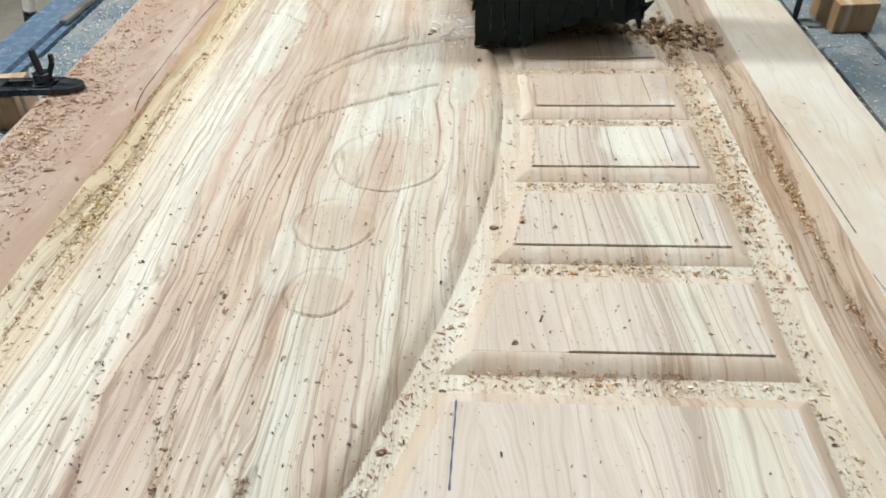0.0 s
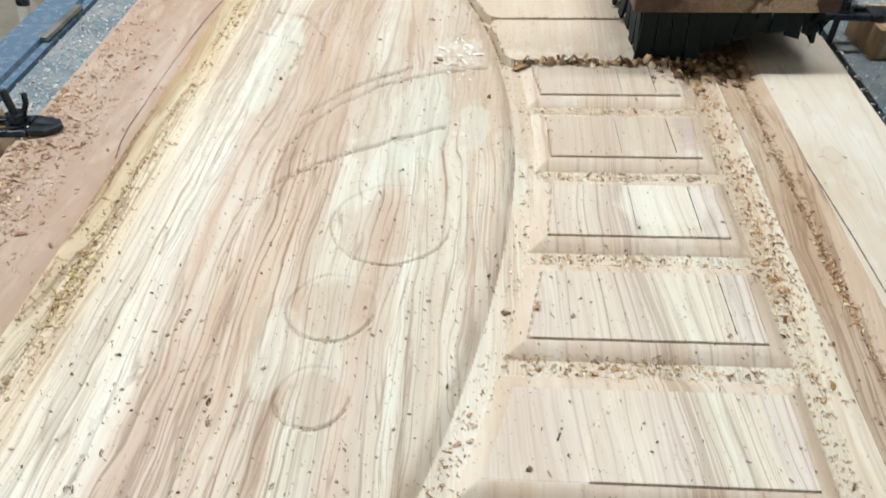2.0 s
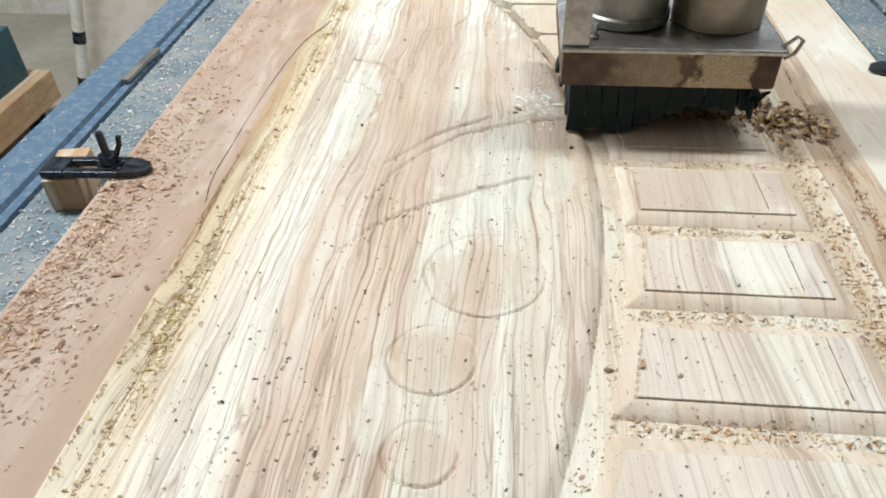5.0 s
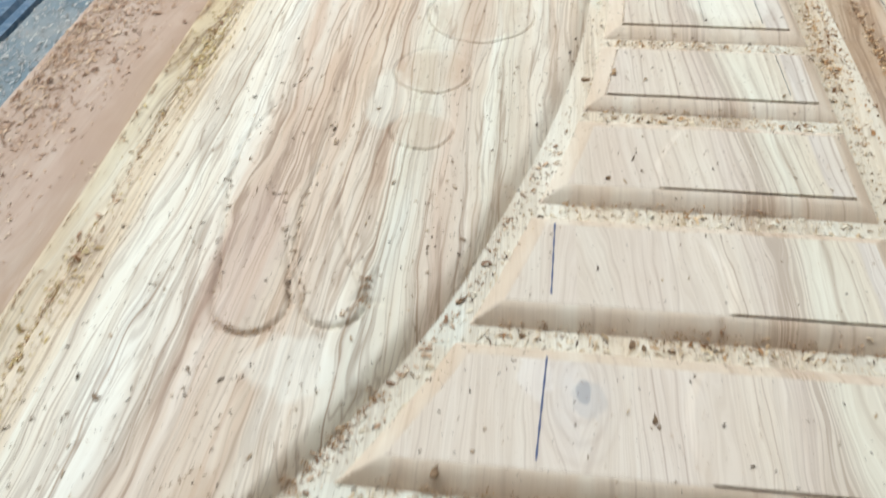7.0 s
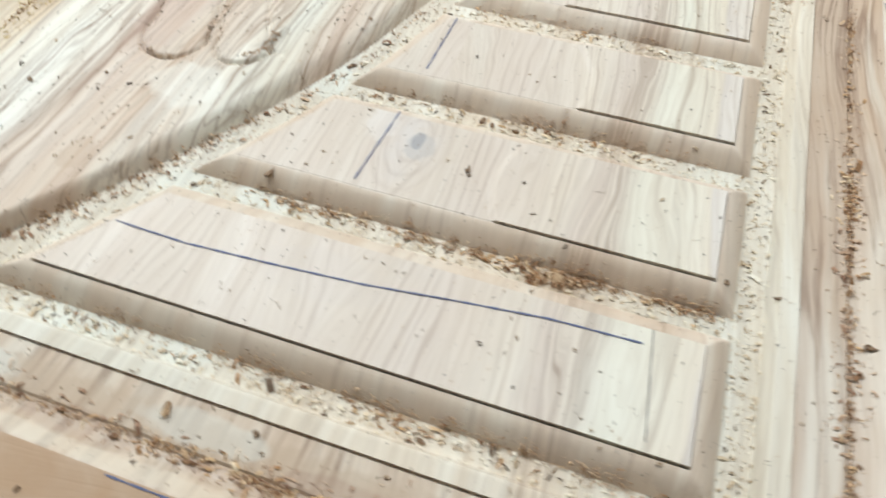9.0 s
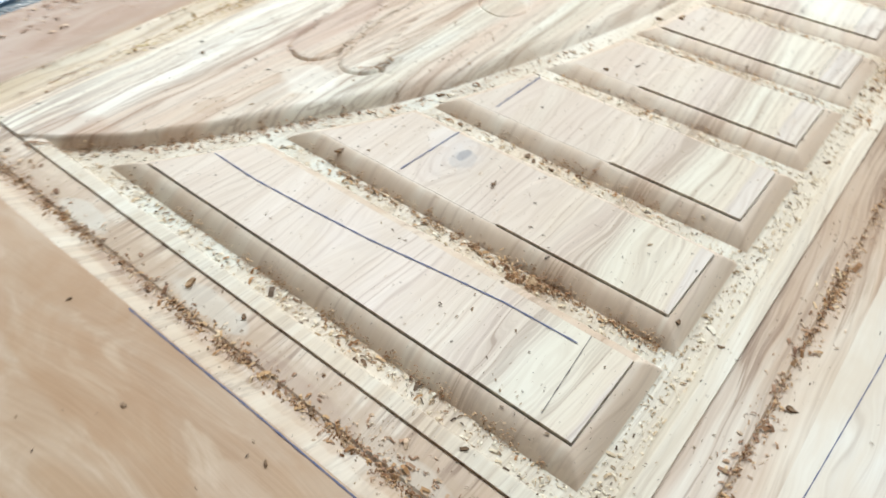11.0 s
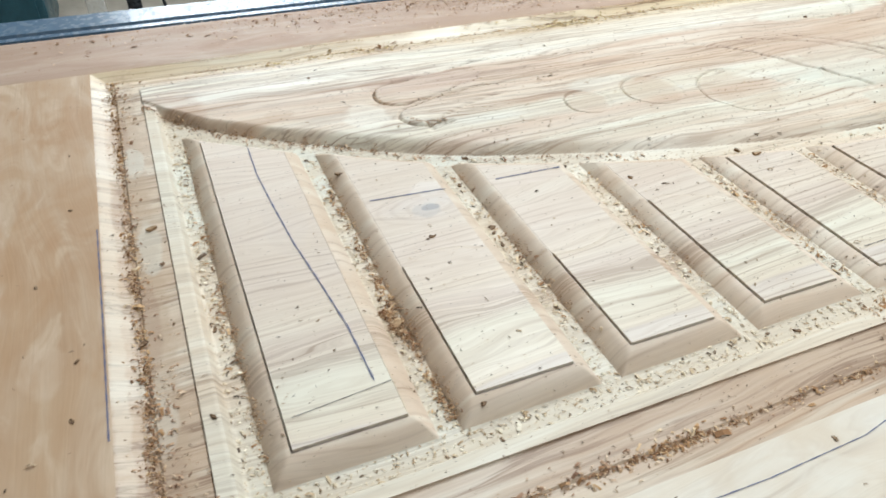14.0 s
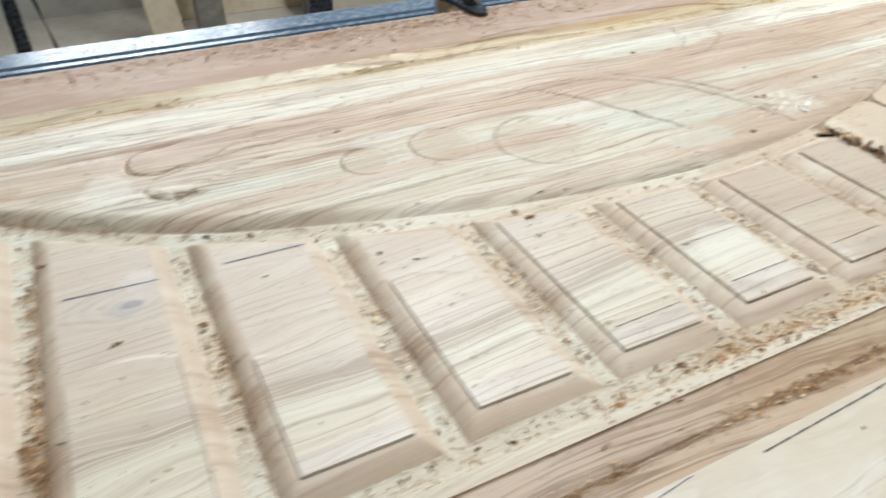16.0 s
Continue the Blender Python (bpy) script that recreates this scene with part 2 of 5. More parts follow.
PALE, CREAM, TAN, PINK = (0.76, 0.68, 0.55), (0.77, 0.74, 0.62), (0.60, 0.46, 0.325), (0.65, 0.51, 0.40)
YELLOW, MAUVE, SAP = (0.75, 0.66, 0.48), (0.64, 0.56, 0.49), (0.77, 0.79, 0.68)
M_PANEL = wood("panel_timber", band=0.36, streaky=0.6, rough=0.52, contrast=0.55, fine=0.62, rings=0.0105, ringy=1.75, wavy=0.034, fibres=0.16, stops=[(0.0, TAN), (0.045, (0.78, 0.71, 0.55)), (0.10, (0.80, 0.75, 0.60)), (0.125, (0.84, 0.82, 0.70)), (0.19, (0.85, 0.84, 0.75)), (0.215, PINK), (0.30, (0.66, 0.53, 0.41)), (0.35, (0.68, 0.56, 0.44)), (0.37, SAP), (0.405, (0.82, 0.84, 0.74)),
                                (0.425, (0.70, 0.58, 0.47)), (0.48, SAP), (0.545, (0.68, 0.57, 0.45)), (0.60, CREAM), (0.65, (0.70, 0.60, 0.48)), (0.71, PALE), (0.76, PINK), (0.80, CREAM),
                                (0.835, PALE), (0.84, MAUVE), (0.90, PALE), (0.94, TAN), (1.0, PINK)],
               knots=[(0.055, 0.383, 0.030)],
               # first, broad patch browns the far field: dust tint plus painted shade
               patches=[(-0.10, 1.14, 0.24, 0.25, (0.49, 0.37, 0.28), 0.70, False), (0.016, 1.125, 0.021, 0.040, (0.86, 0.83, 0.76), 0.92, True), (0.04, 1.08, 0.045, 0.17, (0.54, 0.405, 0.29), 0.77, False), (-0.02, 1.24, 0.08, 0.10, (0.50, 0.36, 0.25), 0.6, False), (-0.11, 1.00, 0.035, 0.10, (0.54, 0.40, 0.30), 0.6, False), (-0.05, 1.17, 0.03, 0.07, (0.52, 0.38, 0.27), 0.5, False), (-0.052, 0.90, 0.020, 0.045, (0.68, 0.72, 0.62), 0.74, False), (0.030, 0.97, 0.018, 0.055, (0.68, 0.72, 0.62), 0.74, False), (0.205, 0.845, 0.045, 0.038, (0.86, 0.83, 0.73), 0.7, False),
                        (-0.215, 1.10, 0.030, 0.13, (0.78, 0.85, 0.74), 0.7, False), (-0.03, 0.98, 0.036, 0.10, (0.68, 0.72, 0.62), 0.74, False),
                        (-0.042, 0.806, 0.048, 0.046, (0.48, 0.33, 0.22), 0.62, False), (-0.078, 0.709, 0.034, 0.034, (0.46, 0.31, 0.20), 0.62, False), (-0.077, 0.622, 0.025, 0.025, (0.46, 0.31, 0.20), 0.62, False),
                        (-0.182, 0.47, 0.026, 0.085, (0.52, 0.38, 0.31), 0.72, False), (-0.20, 0.20, 0.05, 0.035, (0.44, 0.26, 0.16), 0.72, False), (0.055, 0.70, 0.030, 0.16, (0.52, 0.38, 0.27), 0.6, False), (0.0, 0.50, 0.030, 0.07, (0.52, 0.38, 0.27), 0.55, False), (-0.122, 0.47, 0.016, 0.060, (0.62, 0.50, 0.39), 0.6, False), (-0.112, 0.66, 0.018, 0.05, (0.80, 0.82, 0.72), 0.6, False), (-0.125, 0.385, 0.030, 0.028, (0.86, 0.86, 0.77), 0.7, False), (-0.16, 0.30, 0.014, 0.016, (0.50, 0.36, 0.24), 0.7, False)])
M_SLAT = wood("slat_timber", [(0.0, PINK), (0.35, (0.71, 0.62, 0.52)), (0.55, (0.68, 0.59, 0.49)), (0.62, (0.69, 0.60, 0.51)), (0.70, (0.74, 0.66, 0.55)), (0.735, (0.70, 0.61, 0.52)), (0.78, CREAM), (0.835, PALE), (0.84, (0.73, 0.67, 0.60)), (0.92, PALE), (1.0, PINK)],
              contrast=0.22, warp=0.12, wavy=0.045, calm=(0.50, 0.62), ringy=1.3, fine=0.6, knots=[(0.050, 0.384, 0.030)], halo=0.0075, sweep=2.2, side=(0.10, 0.19), rough=0.42, rings=0.0105, cluster=(0.176, 0.012), streaky=0.2, knot_tone=(0.65, 0.59, 0.53),
              # first, broad patch: brown dust colour, darkened for shade on the far slats
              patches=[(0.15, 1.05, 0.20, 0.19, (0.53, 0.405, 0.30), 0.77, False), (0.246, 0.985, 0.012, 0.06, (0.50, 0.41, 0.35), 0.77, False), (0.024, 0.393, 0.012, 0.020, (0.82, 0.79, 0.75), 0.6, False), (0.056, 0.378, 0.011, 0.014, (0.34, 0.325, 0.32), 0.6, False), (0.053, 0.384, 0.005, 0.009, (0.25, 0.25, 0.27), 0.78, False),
                       (0.035, 0.262, 0.045, 0.020, (0.60, 0.52, 0.45), 0.5, False), (0.205, 0.845, 0.045, 0.038, (0.86, 0.83, 0.73), 0.7, False)])
# warmer than the slat tops: bounced warmth of shaded bevels put into the colour
M_BEVEL = wood("warm_shade_bevel_timber", [(0.0, (0.69, 0.585, 0.465)), (0.55, (0.67, 0.565, 0.45)), (0.7, (0.71, 0.61, 0.495)), (0.8, (0.70, 0.595, 0.48)), (1.0, (0.70, 0.585, 0.465))],
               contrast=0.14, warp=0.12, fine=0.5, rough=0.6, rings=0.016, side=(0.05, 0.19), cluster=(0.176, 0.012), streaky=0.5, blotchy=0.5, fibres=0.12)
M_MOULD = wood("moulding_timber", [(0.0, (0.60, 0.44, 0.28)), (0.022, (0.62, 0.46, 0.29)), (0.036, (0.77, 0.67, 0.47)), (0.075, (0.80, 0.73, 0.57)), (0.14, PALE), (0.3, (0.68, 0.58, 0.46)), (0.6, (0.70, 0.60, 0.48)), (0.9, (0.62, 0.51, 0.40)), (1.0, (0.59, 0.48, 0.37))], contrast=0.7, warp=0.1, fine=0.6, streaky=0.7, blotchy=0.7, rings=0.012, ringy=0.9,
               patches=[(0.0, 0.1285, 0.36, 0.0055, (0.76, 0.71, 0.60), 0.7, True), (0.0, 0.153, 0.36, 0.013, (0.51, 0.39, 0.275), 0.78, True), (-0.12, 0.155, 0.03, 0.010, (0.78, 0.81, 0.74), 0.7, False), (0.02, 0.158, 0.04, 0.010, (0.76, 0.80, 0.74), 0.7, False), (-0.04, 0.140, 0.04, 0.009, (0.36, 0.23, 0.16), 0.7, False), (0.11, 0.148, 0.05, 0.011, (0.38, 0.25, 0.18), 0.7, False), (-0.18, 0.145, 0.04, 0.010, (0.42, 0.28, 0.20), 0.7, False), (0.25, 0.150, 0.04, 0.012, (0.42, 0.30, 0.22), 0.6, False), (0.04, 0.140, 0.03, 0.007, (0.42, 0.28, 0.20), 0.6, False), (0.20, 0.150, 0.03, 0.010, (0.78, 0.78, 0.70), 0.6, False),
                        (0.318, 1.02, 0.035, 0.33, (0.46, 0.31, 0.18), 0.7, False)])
M_GROUND = wood("sunk_ground_timber", cluster=(0.176, 0.014), stops= [(0.0, PALE), (0.45, (0.74, 0.72, 0.62)), (0.62, PALE), (0.75, (0.74, 0.67, 0.55)), (0.85, (0.74, 0.72, 0.62)), (1.0, PALE)], contrast=0.26, warp=0.08, rough=0.6, streaky=0.6,
                patches=[(-0.083, 0.308, 0.022, 0.016, (0.78, 0.83, 0.75), 0.7, False), (-0.038, 0.435, 0.018, 0.022, (0.78, 0.83, 0.75), 0.7, False), (-0.03, 0.315, 0.022, 0.012, (0.76, 0.82, 0.76), 0.7, False), (-0.085, 0.198, 0.03, 0.014, (0.76, 0.81, 0.73), 0.7, False), (-0.02, 0.198, 0.022, 0.012, (0.78, 0.82, 0.74), 0.7, False), (0.163, 0.307, 0.020, 0.010, (0.44, 0.29, 0.16), 0.7, False), (0.075, 0.90, 0.010, 0.07, (0.68, 0.72, 0.62), 0.74, False),
                         # wide brown patches: dust colour with shade painted in at the far end
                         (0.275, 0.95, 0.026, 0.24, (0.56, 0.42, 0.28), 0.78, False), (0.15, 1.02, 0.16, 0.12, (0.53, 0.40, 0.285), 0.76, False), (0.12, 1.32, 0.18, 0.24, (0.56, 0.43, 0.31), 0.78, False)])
M_STILE_L = wood("reddish_stile_timber", [(0.0, (0.51, 0.385, 0.305)), (0.35, (0.47, 0.355, 0.28)), (0.7, (0.51, 0.385, 0.305)), (0.84, (0.44, 0.32, 0.235)), (1.0, (0.47, 0.33, 0.21))],
                 span=(-0.47, -0.3), fine=0.5, rough=0.56, streaky=0.2, blotchy=0.5, contrast=0.16, fibres=0.12, clouds=((0.42, 0.29, 0.21), (0.53, 0.42, 0.34)), warp=0.10, knots=[(-0.365, 1.04, 0.011), (-0.372, 0.73, 0.010)], knot_tone=(0.36, 0.25, 0.18))
M_STILE_R = wood("pale_stile_timber", [(0.0, (0.72, 0.66, 0.55)), (0.4, (0.76, 0.72, 0.63)), (0.75, (0.73, 0.68, 0.58)), (1.0, (0.68, 0.60, 0.48))],
                 span=(0.33, 0.47), streaky=0.4, contrast=0.12, warp=0.10, wavy=0.06, rings=0.014, ringy=0.7, fibres=0.14, blotchy=0.7, knots=[(0.379, 0.921, 0.011), (0.386, 1.110, 0.010)], halo=0.006, knot_tone=(0.70, 0.61, 0.49), clouds=((0.70, 0.62, 0.50), (0.78, 0.76, 0.68)))
M_RAIL = wood("golden_rail_timber", [(0.0, (0.52, 0.375, 0.255)), (0.3, (0.54, 0.40, 0.275)), (0.6, (0.48, 0.335, 0.215)), (1.0, (0.56, 0.425, 0.30))],
              along="x", patches=[(0.02, 0.075, 0.09, 0.022, (0.50, 0.32, 0.18), 0.6, False), (0.10, 0.05, 0.06, 0.020, (0.46, 0.30, 0.18), 0.55, False), (0.19, 0.085, 0.05, 0.018, (0.52, 0.36, 0.22), 0.5, False), (0.24, 0.03, 0.07, 0.028, (0.70, 0.58, 0.45), 0.6, False), (0.14, 0.085, 0.03, 0.015, (0.66, 0.54, 0.42), 0.6, False), (-0.05, 0.03, 0.06, 0.02, (0.64, 0.52, 0.40), 0.5, False), (-0.2, 0.06, 0.12, 0.04, (0.70, 0.60, 0.48), 0.5, False)], span=(-0.02, 0.14), contrast=0.03, warp=0.16, rough=0.5, streaky=0.2, blotchy=0.7, fibres=0.07, clouds=((0.46, 0.30, 0.175), (0.66, 0.54, 0.41)))


def plain(name, c, c2, scale=40.0, rough=0.6, metal=0.0, bump=0.2, lo=0.4, hi=0.65, distance=0.001):
    m = Nodes(name, rough, metal)
    a, f = m.noise(m.co, scale, 5.0), m.noise(m.co, scale * 7, 3.0)
    t = m.mix(m.ramp(a, [(lo, 0.0), (hi, 1.0)]), c, c2)
    t = m.mix(m.ramp(f, [(0.45, 0.0), (0.7, 0.35)]), t, m.mix(1.0, t, (0.6, 0.55, 0.5), "MULTIPLY"))
    return m.finish(t, f, bump, distance, m.ramp(a, [(0.3, max(rough - 0.12, 0.05)), (0.7, min(rough + 0.12, 1.0))]))


M_BLUE = plain("worn_blue_paint", (0.10, 0.165, 0.245), (0.145, 0.205, 0.27), 75, 0.25, 0.0, 0.1)
M_BED = plain("dusty_grey_bed", (0.14, 0.195, 0.225), (0.28, 0.29, 0.28), 17, 0.6, 0.0, 0.3)
M_BEDBASE = plain("dark_slot", (0.02, 0.022, 0.025), (0.04, 0.04, 0.04), 30, 0.8)
M_RUBBER = plain("black_rubber", (0.003, 0.010, 0.011), (0.007, 0.017, 0.018), 30, 0.8, 0.0, 0.2)
def scraped(name, width):
    """Dark brown paint on steel, rubbed to bare tan patches along its length."""
    m = Nodes(name, 0.5, 0.1)
    x, y, z = m.split(m.co)
    rag = m.noise(m.co, 70.0, 6.0)
    fine = m.noise(m.co, 420.0, 3.0)
    u = m.math("ADD", m.math("DIVIDE", x, width), m.math("MULTIPLY", m.math("SUBTRACT", rag, 0.5), 0.30))
    u = m.math("SUBTRACT", u, m.math("MULTIPLY", m.math("SUBTRACT", z, 0.08), 0.9))
    bare = m.ramp(u, [(0.0, 0.0), (0.14, 0.05), (0.28, 0.45), (0.50, 0.6), (0.535, 0.1), (0.585, 0.1), (0.615, 0.95), (0.83, 0.95), (0.87, 0.0), (1.0, 0.0)])
    paint = m.mix(m.ramp(rag, [(0.4, 0.0), (0.65, 1.0)]), (0.060, 0.030, 0.022), (0.115, 0.062, 0.042))
    metal = m.mix(m.ramp(fine, [(0.4, 0.0), (0.65, 1.0)]), (0.42, 0.31, 0.20), (0.58, 0.47, 0.33))
    return m.finish(m.mix(bare, paint, metal), m.math("ADD", rag, fine), 0.3, 0.001, m.ramp(rag, [(0.3, 0.4), (0.7, 0.6)]))


M_BOX = scraped("scraped_brown_steel", 0.215)
M_STEEL = plain("worn_bright_steel", (0.50, 0.49, 0.47), (0.30, 0.28, 0.26), 25, 0.32, 0.85, 0.1)
M_GREY = plain("grey_cast_metal", (0.26, 0.25, 0.23), (0.38, 0.36, 0.33), 18, 0.38, 0.7, 0.1)
M_BRASS = plain("tan_duct_metal", (0.42, 0.36, 0.28), (0.30, 0.24, 0.17), 16, 0.42, 0.5, 0.1)
M_BLACK = plain("black_clamp_steel", (0.024, 0.032, 0.043), (0.06, 0.068, 0.08), 60, 0.3, 0.6, 0.2)
M_BLOCK = wood("packing_block_timber", [(0.0, (0.50, 0.33, 0.18)), (1.0, (0.58, 0.42, 0.26))], span=(-0.1, 0.1), contrast=0.4)
M_FLOOR = plain("concrete_floor", (0.34, 0.31, 0.255), (0.43, 0.39, 0.33), 3, 0.6, 0.0, 0.2)
M_WALL = plain("cream_wall_plaster", (0.46, 0.44, 0.39), (0.54, 0.52, 0.47), 2, 0.8, 0.0, 0.2)
M_CEIL = plain("ceiling_paint", (0.48, 0.46, 0.42), (0.55, 0.53, 0.49), 2, 0.8)
M_TEAL = plain("teal_enamel", (0.018, 0.075, 0.10), (0.03, 0.10, 0.13), 8, 0.35)
M_WHITE = plain("white_enamel", (0.72, 0.71, 0.67), (0.60, 0.57, 0.50), 12, 0.4)
M_BOARD = plain("pale_dusty_board", (0.74, 0.68, 0.60), (0.62, 0.52, 0.43), 3, 0.7)
M_PLY = plain("pale_plywood", (0.66, 0.57, 0.43), (0.58, 0.47, 0.33), 4, 0.6)
M_PEN = plain("blue_black_pen", (0.10, 0.12, 0.22), (0.16, 0.17, 0.26), 200, 0.7)
M_CRACK = plain("dark_check_timber", (0.07, 0.035, 0.028), (0.14, 0.075, 0.055), 120, 0.8)
M_PENCIL = plain("pencil_line", (0.10, 0.09, 0.09), (0.17, 0.15, 0.14), 200, 0.7)


def chipmat(name, stops, rough=0.75):
    m = Nodes(name, rough)
    return m.finish(m.ramp(m.island(), stops), m.noise(m.co, 900.0, 2.0), 0.2, 0.0005)


M_CHIP = chipmat("brown_chips", [(0.0, (0.07, 0.045, 0.03)), (0.35, (0.17, 0.11, 0.065)), (0.65, (0.30, 0.20, 0.12)), (1.0, (0.56, 0.42, 0.27))])
M_CHIP_PALE = chipmat("tan_chips", [(0.0, (0.36, 0.24, 0.13)), (0.25, (0.58, 0.44, 0.28)), (0.6, (0.72, 0.61, 0.44)), (1.0, (0.82, 0.76, 0.62))])
M_CURL = chipmat("curled_shavings", [(0.0, (0.15, 0.07, 0.03)), (0.4, (0.40, 0.21, 0.09)), (0.75, (0.60, 0.38, 0.19)), (1.0, (0.78, 0.62, 0.41))])
M_CHIP_RED = chipmat("red_brown_chips", [(0.0, (0.20, 0.10, 0.055)), (0.4, (0.42, 0.25, 0.15)), (0.75, (0.58, 0.40, 0.26)), (1.0, (0.70, 0.54, 0.38))])
M_DUST = chipmat("brown_sawdust", [(0.0, (0.18, 0.085, 0.04)), (0.4, (0.36, 0.20, 0.10)), (0.75, (0.52, 0.33, 0.18)), (1.0, (0.68, 0.50, 0.32))], 0.9)


# ---- mesh helpers ----
def mesh_ob(name, verts, faces, material, parent=None, label="", smooth=False, angle=None):
    me = bpy.data.meshes.new(name)
    me.from_pydata(verts, [], faces)
    if smooth:
        me.polygons.foreach_set("use_smooth", [True] * len(me.polygons))
        if angle:
            me.set_sharp_from_angle(angle=radians(angle))
    me.materials.append(material)
    ob = new(name, me)
    if parent:
        ob.parent = parent
    if label:
        tagged(ob, label)
    return ob


def part(name, bm, material, parent, label="", smooth=False):
    me = bpy.data.meshes.new(name)
    bmesh.ops.recalc_face_normals(bm, faces=bm.faces)
    bm.to_mesh(me)
    bm.free()
    if smooth:
        me.polygons.foreach_set("use_smooth", [True] * len(me.polygons))
        me.set_sharp_from_angle(angle=radians(35))
    me.materials.append(material)
    ob = new(name, me)
    ob.parent = parent
    if label:
        tagged(ob, label)
    return ob


def empty(name, m, label, category, group="", kind=""):
    ob = new(name)
    ob.matrix_world = m
    ob.empty_display_size = 0.05
    return tagged(ob, label, category, group, kind)


def box(bm, x0, x1, y0, y1, z0, z1, bevel=0.0, m=None):
    vs = [bm.verts.new((x, y, z)) for z in (z0, z1) for y in (y0, y1) for x in (x0, x1)]
    fs = [bm.faces.new([vs[k] for k in f]) for f in ((0, 2, 3, 1), (4, 5, 7, 6), (0, 1, 5, 4), (2, 6, 7, 3), (0, 4, 6, 2), (1, 3, 7, 5))]
    out = list(vs)
    if bevel:
        r = bmesh.ops.bevel(bm, geom=list({e for f in fs for e in f.edges}), offset=bevel, segments=2, profile=0.6, affect="EDGES")
        out = list({v for f in r["faces"] for v in f.verts} | {v for v in vs if v.is_valid})
    if m:
        bmesh.ops.transform(bm, matrix=m, verts=out)
    return bm


def boxed(*a, **k):
    return box(bmesh.new(), *a, **k)


def lathe(bm, profile, n=28, m=None):
    rings = []
    for r, z in profile:
        rings.append([bm.verts.new((r * math.cos(2 * math.pi * k / n), r * math.sin(2 * math.pi * k / n), z)) for k in range(n)])
    for a, b in zip(rings, rings[1:]):
        for k in range(n):
            bm.faces.new((a[k], a[(k + 1) % n], b[(k + 1) % n], b[k]))
    for r in (rings[0], rings[-1]):
        bm.faces.new(r)
    if m:
        bmesh.ops.transform(bm, matrix=m, verts=[v for r in rings for v in r])
    return bm


def tube(bm, pts, r, n=8):
    """A round bar through points."""
    rings = []
    for k, p in enumerate(pts):
        a, b = Vector(pts[max(k - 1, 0)]), Vector(pts[min(k + 1, len(pts) - 1)])
        q = (b - a).to_track_quat("Z", "Y")
        rings.append([bm.verts.new(Vector(p) + q @ Vector((r * math.cos(2 * math.pi * j / n), r * math.sin(2 * math.pi * j / n), 0))) for j in range(n)])
    for a, b in zip(rings, rings[1:]):
        for k in range(n):
            bm.faces.new((a[k], a[(k + 1) % n], b[(k + 1) % n], b[k]))
    bm.faces.new(rings[0]), bm.faces.new(rings[-1])
    return bm


# ---- the room ----
def wall(name, x0, x1, y0, y1, z0, z1, mat, label, category="wall"):
    ob = part(name, boxed(x0, x1, y0, y1, z0, z1), mat, None, label)
    return tagged(ob, label, category, kind="structure")


wall("floor", -3.8, 4.4, -3.9, 7.4, -0.1, 0.0, M_FLOOR, "dusty beige concrete workshop floor", "floor")
# ceiling, east and south walls: unseen, added to close the room for bounced light
wall("ceiling", -3.8, 4.4, -3.9, 7.4, 3.2, 3.3, M_CEIL, "unseen pale ceiling closing the workshop", "ceiling")
wall("wall_east", 4.2, 4.4, -3.7, 7.0, 0.0, 3.2, M_WALL, "unseen cream wall closing the workshop")
wall("wall_south", -3.8, 4.4, -3.9, -3.7, 0.0, 3.2, M_WALL, "unseen cream wall closing the workshop")
wn_ = new("wall_north")
tagged(wn_, "cream workshop wall around an open shutter", "wall", kind="structure")
for nm, a in (("wall_side", (-3.8, -1.6, 7.0, 7.2, 0, 3.2)), ("wall_side", (2.4, 4.4, 7.0, 7.2, 0, 3.2)), ("lintel", (-1.6, 2.4, 7.0, 7.2, 3.0, 3.2))):
    part(nm, boxed(*a), M_WALL, wn_)
ww = new("wall_west")
tagged(ww, "cream plastered workshop wall with a window", "wall", kind="structure")
for nm, a in (("wall_side", (-3.8, -3.6, -3.7, 0.1, 0, 3.2)), ("wall_side", (-3.8, -3.6, 1.3, 7.0, 0, 3.2)), ("wall_below", (-3.8, -3.6, 0.1, 1.3, 0, 1.5)), ("lintel", (-3.8, -3.6, 0.1, 1.3, 2.4, 3.2))):
    part(nm, boxed(*a), M_WALL, ww)

# ---- the router table under the door ----
BED = 0.81
table = empty("router_table", pose(0, 0, 0), "blue steel router table with a dusty grey slotted bed", "machine table")
slots = [-0.565, -0.378, -0.280, -0.180, -0.080, 0.017, 0.115, 0.213, 0.311, 0.409, 0.494, 0.571, 0.668, 0.766]
for a, b in zip(slots, slots[1:]):
    part("bed_slat", boxed(a + 0.0045, b - 0.0045, -0.55, 2.45, BED - 0.022, BED, 0.0012), M_BED, table)
part("bed_base", boxed(-0.56, 0.77, -0.54, 2.44, BED - 0.05, BED - 0.0225), M_BEDBASE, table, "dark slotted base below the slats")


def rail_profile(x0, sgn):
    bm = bmesh.new()
    prof = [(0.0, -0.10), (0.0, 0.003), (0.012, 0.003), (0.013, -0.002), (0.017, -0.002), (0.020, 0.005), (0.074, 0.005), (0.077, 0.002), (0.077, -0.10)]
    a = [bm.verts.new((x0 + sgn * p, -0.6, BED + q)) for p, q in prof]
    b = [bm.verts.new((x0 + sgn * p, 2.5, BED + q)) for p, q in prof]
    for k in range(len(prof)):
        n = (k + 1) % len(prof)
        bm.faces.new((a[k], a[n], b[n], b[k]))
    bm.faces.new(a), bm.faces.new(b)
    return bm


